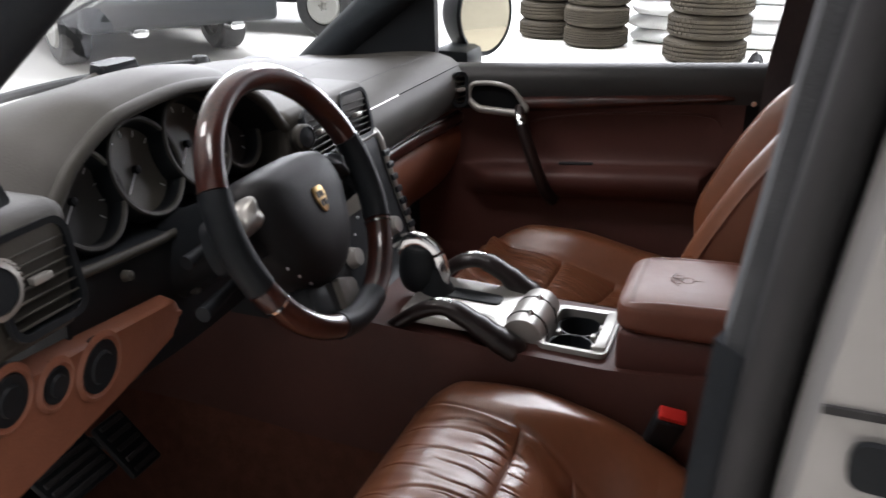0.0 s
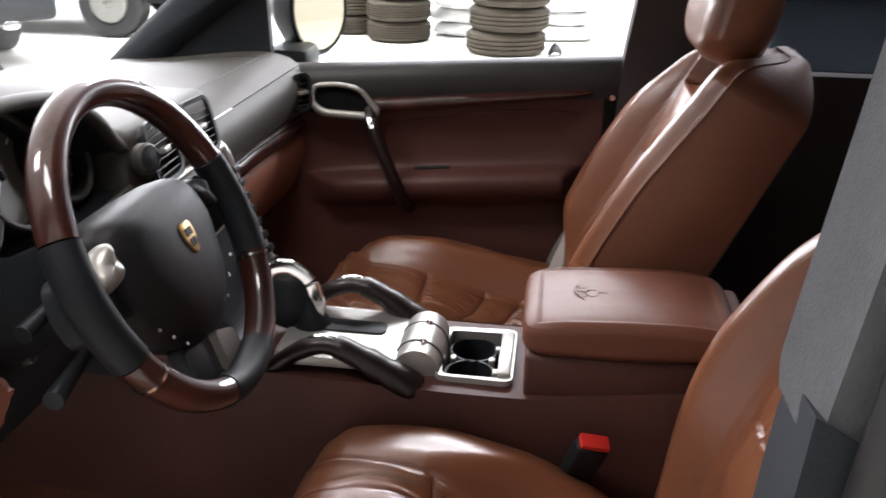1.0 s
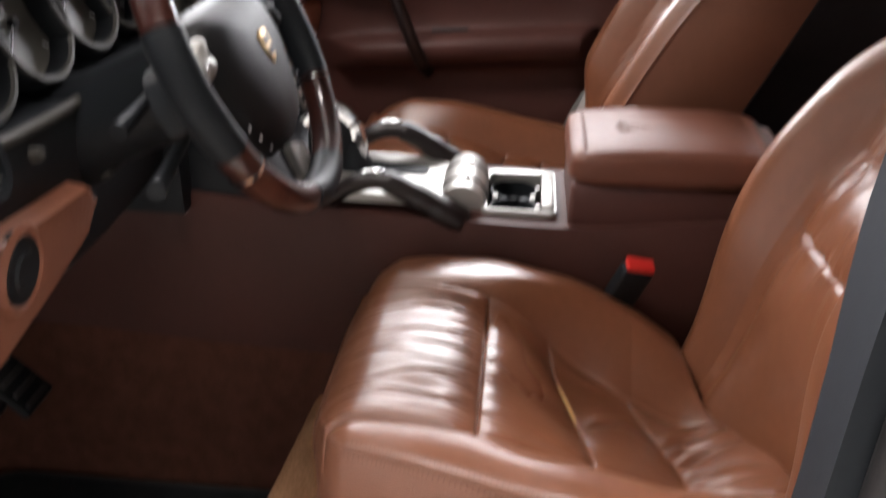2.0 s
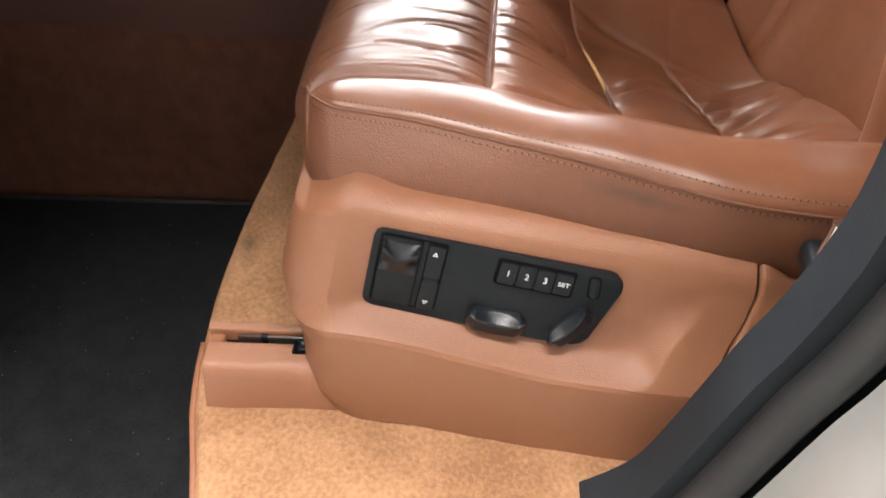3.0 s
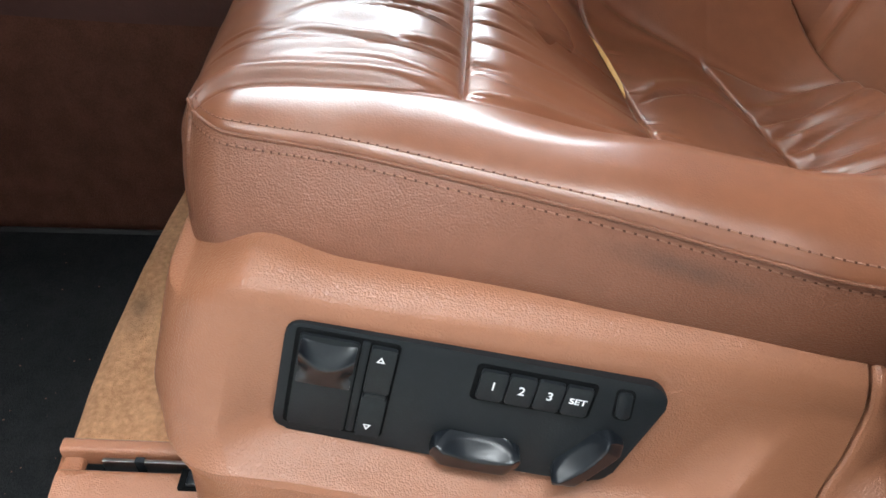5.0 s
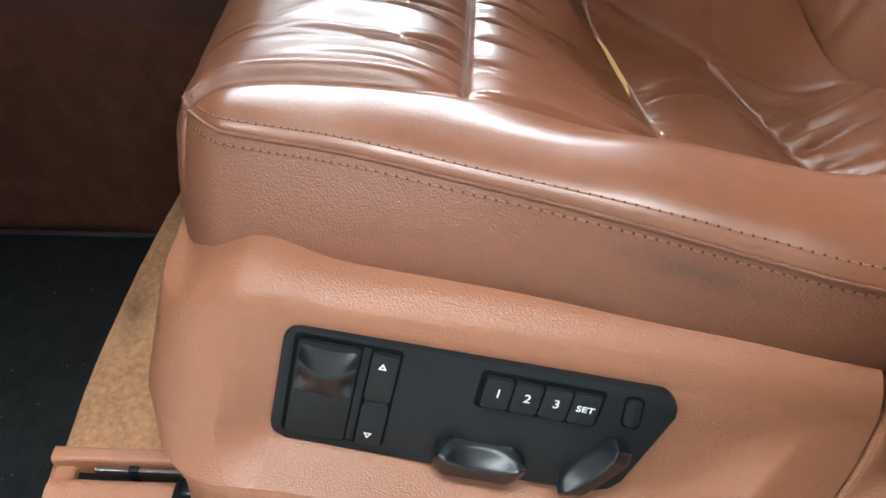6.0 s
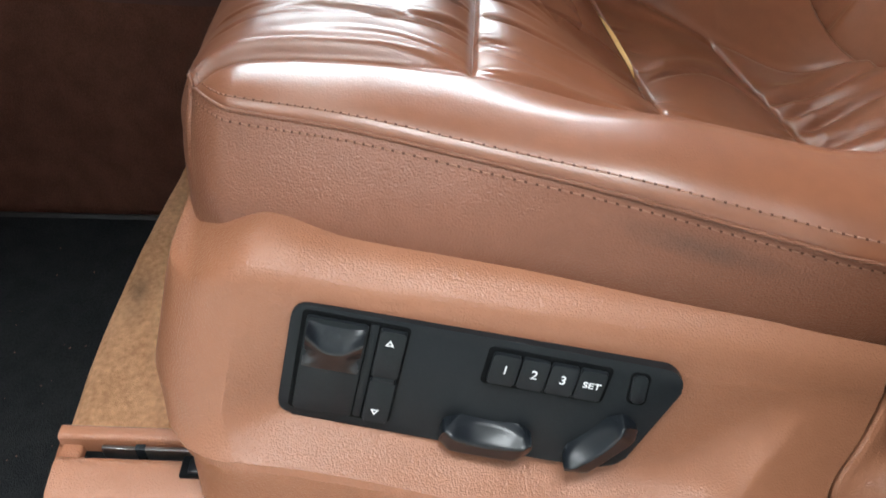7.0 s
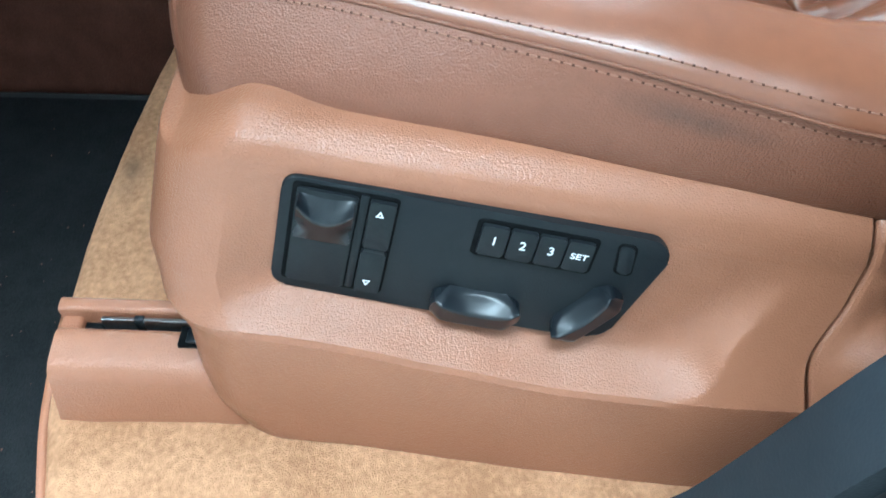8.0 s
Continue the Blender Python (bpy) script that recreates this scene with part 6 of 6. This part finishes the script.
    part("arm", tube([(x, dash_back(x) + 0.045, 1.150 - 0.02 * (x / 0.6) ** 2) for x in np.linspace(-0.55, 0.45, 20)], 0.009, 8), BLACK, wp)
    part("pivot", lathe([(0, 0.02), (0.016, 0.016), (0.020, 0.0)], (0.43, dash_back(0.43) + 0.045, 1.138), (0, 0, 1), 18), BLACK, wp)


dashboard()


def pedals():
    p = thing("pedal_pair", (-0.40, 0.86, 0.40), "ribbed dark rubber pedals in the footwell", "pedal")
    for x0, x1, yc, zc, tilt, n in ((-0.490, -0.372, 0.81, 0.722, -52, 6), (-0.350, -0.285, 0.80, 0.690, -45, 5)):
        m = pose((x0 + x1) / 2, yc, zc, tilt, 0, 0)
        bm = box(-(x1 - x0) / 2, (x1 - x0) / 2, -0.006, 0.006, -0.05, 0.05, 0.004)
        bm.transform(m)
        pad = part("pedal_pad", bm, BLACK, p)
        for k in range(n):
            rb = box(-(x1 - x0) / 2 + 0.008, (x1 - x0) / 2 - 0.008, -0.010, -0.005, -0.04 + 0.08 * k / (n - 1) - 0.004, -0.04 + 0.08 * k / (n - 1) + 0.004, 0.0015, 1)
            rb.transform(m)
            part("rib", rb, RUBBER, pad)
        part("pedal_arm", tube([tuple(m @ Vector((0, 0.006, 0))), tuple(m @ Vector((0, 0.14, 0.10)))], 0.009, 8), BLACK, p)


pedals()

# ---- things in the hall ----


def tyre(radius, width, ribs, label, group):
    """A tyre lying flat on the ground at the origin."""
    t = thing("tyre", (0, 0, 0), label, "tyre", group)
    h = width / 2
    prof = [(radius * 0.62, h - 0.62 * h), (radius * 0.60, h - 0.85 * h), (radius * 0.66, 0.006), (radius * 0.80, 0.0), (radius * 0.92, 0.012), (radius * 0.985, 0.035)]
    for k in range(ribs):
        a, b = 0.035 + (width - 0.07) * k / ribs, 0.035 + (width - 0.07) * (k + 1) / ribs
        g = (b - a) * 0.16
        prof += [(radius, a + g), (radius, b - g), (radius - 0.012, b - g * 0.5), (radius - 0.012, b + g * 0.4)]
    prof += [(radius * 0.985, width - 0.035), (radius * 0.92, width - 0.012), (radius * 0.80, width), (radius * 0.66, width - 0.006), (radius * 0.60, h + 0.85 * h), (radius * 0.62, h + 0.62 * h)]
    part("carcass", lathe(prof, (0, 0, 0), (0, 0, 1), 56), TYRE, t, "", 30)
    verts, faces = [], []
    for k in range(44):
        a = 2 * math.pi * k / 44
        for r in range(ribs):
            z0 = 0.035 + (width - 0.07) * (r + 0.22) / ribs
            z1 = 0.035 + (width - 0.07) * (r + 0.78) / ribs
            b = len(verts)
            for rr in (radius - 0.004, radius + 0.006):
                for da, z in ((0.02, z0), (0.105, z0 + 0.004), (0.105, z1 + 0.004), (0.02, z1)):
                    aa = a + da + 0.07 * (r % 2)
                    verts.append((rr * math.cos(aa), rr * math.sin(aa), z))
            faces += [(b + 4, b + 5, b + 6, b + 7)] + [(b + i, b + (i + 1) % 4, b + 4 + (i + 1) % 4, b + 4 + i) for i in range(4)]
    part("tread", (verts, faces), TYRE, t, "blocky tread", 0)
    return t


rnd = random.Random(11)
for sx, sy, rad, wid, ribs, count, text in (
    (8.75, 2.35, 0.33, 0.205, 4, 6, "worn dark tyre in a leaning stack"),
    (8.30, 1.73, 0.335, 0.215, 6, 6, "knobbly all-terrain tyre in a stack, dusty tread"),
    (7.72, 0.55, 0.385, 0.230, 4, 6, "wide road tyre in a tall dark stack"),
):
    first = tyre(rad, wid, ribs, text, "stacked tyres")
    for k in range(count):
        m = pose(sx + rnd.uniform(-0.02, 0.02), sy + rnd.uniform(-0.02, 0.02), k * wid, 0, 0, rnd.uniform(0, 360))
        if k == 0:
            first.matrix_basis = m
        else:
            copy_thing(first, m)


def sack(x, y, z, turn, seed):
    def pillow(a, b):
        pw = lambda q, e: math.copysign(abs(q) ** e, q)
        ca, sa, cb, sb = math.cos(a), math.sin(a), math.cos(b), math.sin(b)
        p = Vector((0.26 * pw(cb, 0.5) * pw(ca, 0.5), 0.42 * pw(cb, 0.5) * pw(sa, 0.5), 0.085 * sb * (1 - 0.25 * abs(ca * sa))))
        return p * (1 + 0.07 * noise.noise(p * 7 + Vector((seed, 0, 0))))

    s = part("sack", grid(pillow, np.linspace(0, 2 * math.pi, 40, endpoint=False), np.linspace(-math.pi / 2, math.pi / 2, 16), wrap_u=True), SACK, None, "", 0)
    s.matrix_basis = pose(x, y, z, 0, 0, turn)
    tagged(s, "plump white plastic sack in a pile by the wall", "sack", "piled sacks")


for col, (x, y) in enumerate(((8.75, 1.02), (8.75, 0.10))):
    for k in range(8):
        sack(x + rnd.uniform(-0.04, 0.04), y + rnd.uniform(-0.03, 0.03), 0.078 + k * 0.150, rnd.uniform(-8, 8), col * 9 + k)

scrap = part("rag", grid(lambda u, v: (0.16 * (u - 0.5), 0.14 * (v - 0.5), 0.10 * max(0, 1 - 3 * ((u - 0.5) ** 2 + (v - 0.5) ** 2)) + 0.03 * noise.noise(Vector((u * 5, v * 5, 0)))), np.linspace(0, 1, 14), np.linspace(0, 1, 14)), RUBBER, None, "", 0)
scrap.matrix_basis = pose(7.62, 0.08, 0.02)
tagged(scrap, "crumpled black rag on the floor beside the tyres", "rag")


def parked_car(x, y, turn, paint, label):
    """A parked estate car, its length along local x."""
    c = thing("parked_car", (x, y, 0), label, "car", "parked cars")
    prof = [(-2.25, 0.42), (-2.30, 0.75), (-2.22, 1.02), (-1.30, 1.12), (-0.55, 1.62), (1.30, 1.66), (2.05, 1.15), (2.22, 1.00), (2.28, 0.60), (2.20, 0.36)]
    arch = []
    for ax in (1.35, -1.40):
        arch += [(ax + 0.40 * math.cos(a), 0.36 + 0.40 * math.sin(a)) for a in np.linspace(0, math.pi, 10)]
    out = soften(prof, 0.12, 4) + arch
    base = pose(x, y, 0, 0, 0, turn)

    def sub(name, bm, mat, parent=c, lab=""):
        bm.transform(base)
        return part(name, bm, mat, parent, lab)

    sub("body", prism(out[::-1], 1.80, axes((0, 0.90, 0), (1, 0, 0), (0, 0, 1)), 0.06, 3), paint, c, "dark painted body")
    sub("rear_window", prism(soften([(-0.60, 0.0), (0.60, 0.0), (0.48, 0.42), (-0.48, 0.42)], 0.06), 0.02, axes((2.06, 0, 1.17), (0, 1, 0), (-0.82, 0, 0.57)), 0.004), BLACK, c, "dark rear window")
    sub("side_window", prism(soften([(-1.05, 1.16), (-0.50, 1.54), (1.25, 1.57), (1.65, 1.20)], 0.05)[::-1], 1.83, axes((0, 0.915, 0), (1, 0, 0), (0, 0, 1)), 0.004), BLACK, c, "dark side glass")
    sub("bumper", box(2.12, 2.40, -0.90, 0.90, 0.38, 0.66, 0.06, 3), BLACK, c, "black rear bumper")
    sub("front_bumper", box(-2.42, -2.15, -0.88, 0.88, 0.34, 0.66, 0.06, 3), BLACK, c, "black front bumper")
    for s in (-1, 1):
        sub("tail_light", box(2.14, 2.27, s * 0.74 - 0.12, s * 0.74 + 0.12, 0.80, 1.02, 0.02), RED, c, "red tail light")
        sub("head_light", box(-2.30, -2.16, s * 0.66 - 0.18, s * 0.66 + 0.18, 0.76, 0.92, 0.03), SILVER, c)
        sub("exhaust", prism(rounded(0.14, 0.07, 0.03), 0.16, axes((2.28, s * 0.45, 0.37), (0, 1, 0), (0, 0, 1)), 0.01), CHROME, c, "chrome exhaust tip")
        for ax in (1.35, -1.40):
            v, f = lathe([(0.19, 0.02), (0.22, -0.01), (0.31, -0.01), (0.345, 0.02), (0.35, 0.11), (0.345, 0.24), (0.30, 0.26), (0.19, 0.26)], (ax, s * 0.77 - 0.13, 0.35), (0, 1, 0), 32)
            w = part("wheel", ([base @ Vector(q) for q in v], f), RUBBER, c)
            v, f = lathe([(0.0, 0.0), (0.05, 0.01), (0.06, -0.02), (0.18, -0.03), (0.20, 0.0), (0.20, 0.2)], (ax, s * 0.90, 0.35), (0, -s, 0), 24)
            rim = part("rim", ([base @ Vector(q) for q in v], f), SILVER, w, "silver alloy rim")
            for k in range(5):
                a = k * 2 * math.pi / 5
                sp = box(0.04, 0.19, -0.022, 0.022, -0.012, 0.012, 0.006)
                sp.transform(base @ axes((ax, s * 0.905, 0.35), (math.cos(a), 0, math.sin(a)), (-math.sin(a), 0, math.cos(a))))
                part("spoke", sp, SILVER, w)
    return c


parked_car(6.83, 6.88, -122.7, GREYCAR, "dark estate car parked ahead, its tail towards us")
parked_car(8.58, 5.99, -90, GREYCAR, "dark car with alloy wheels parked by the wall")
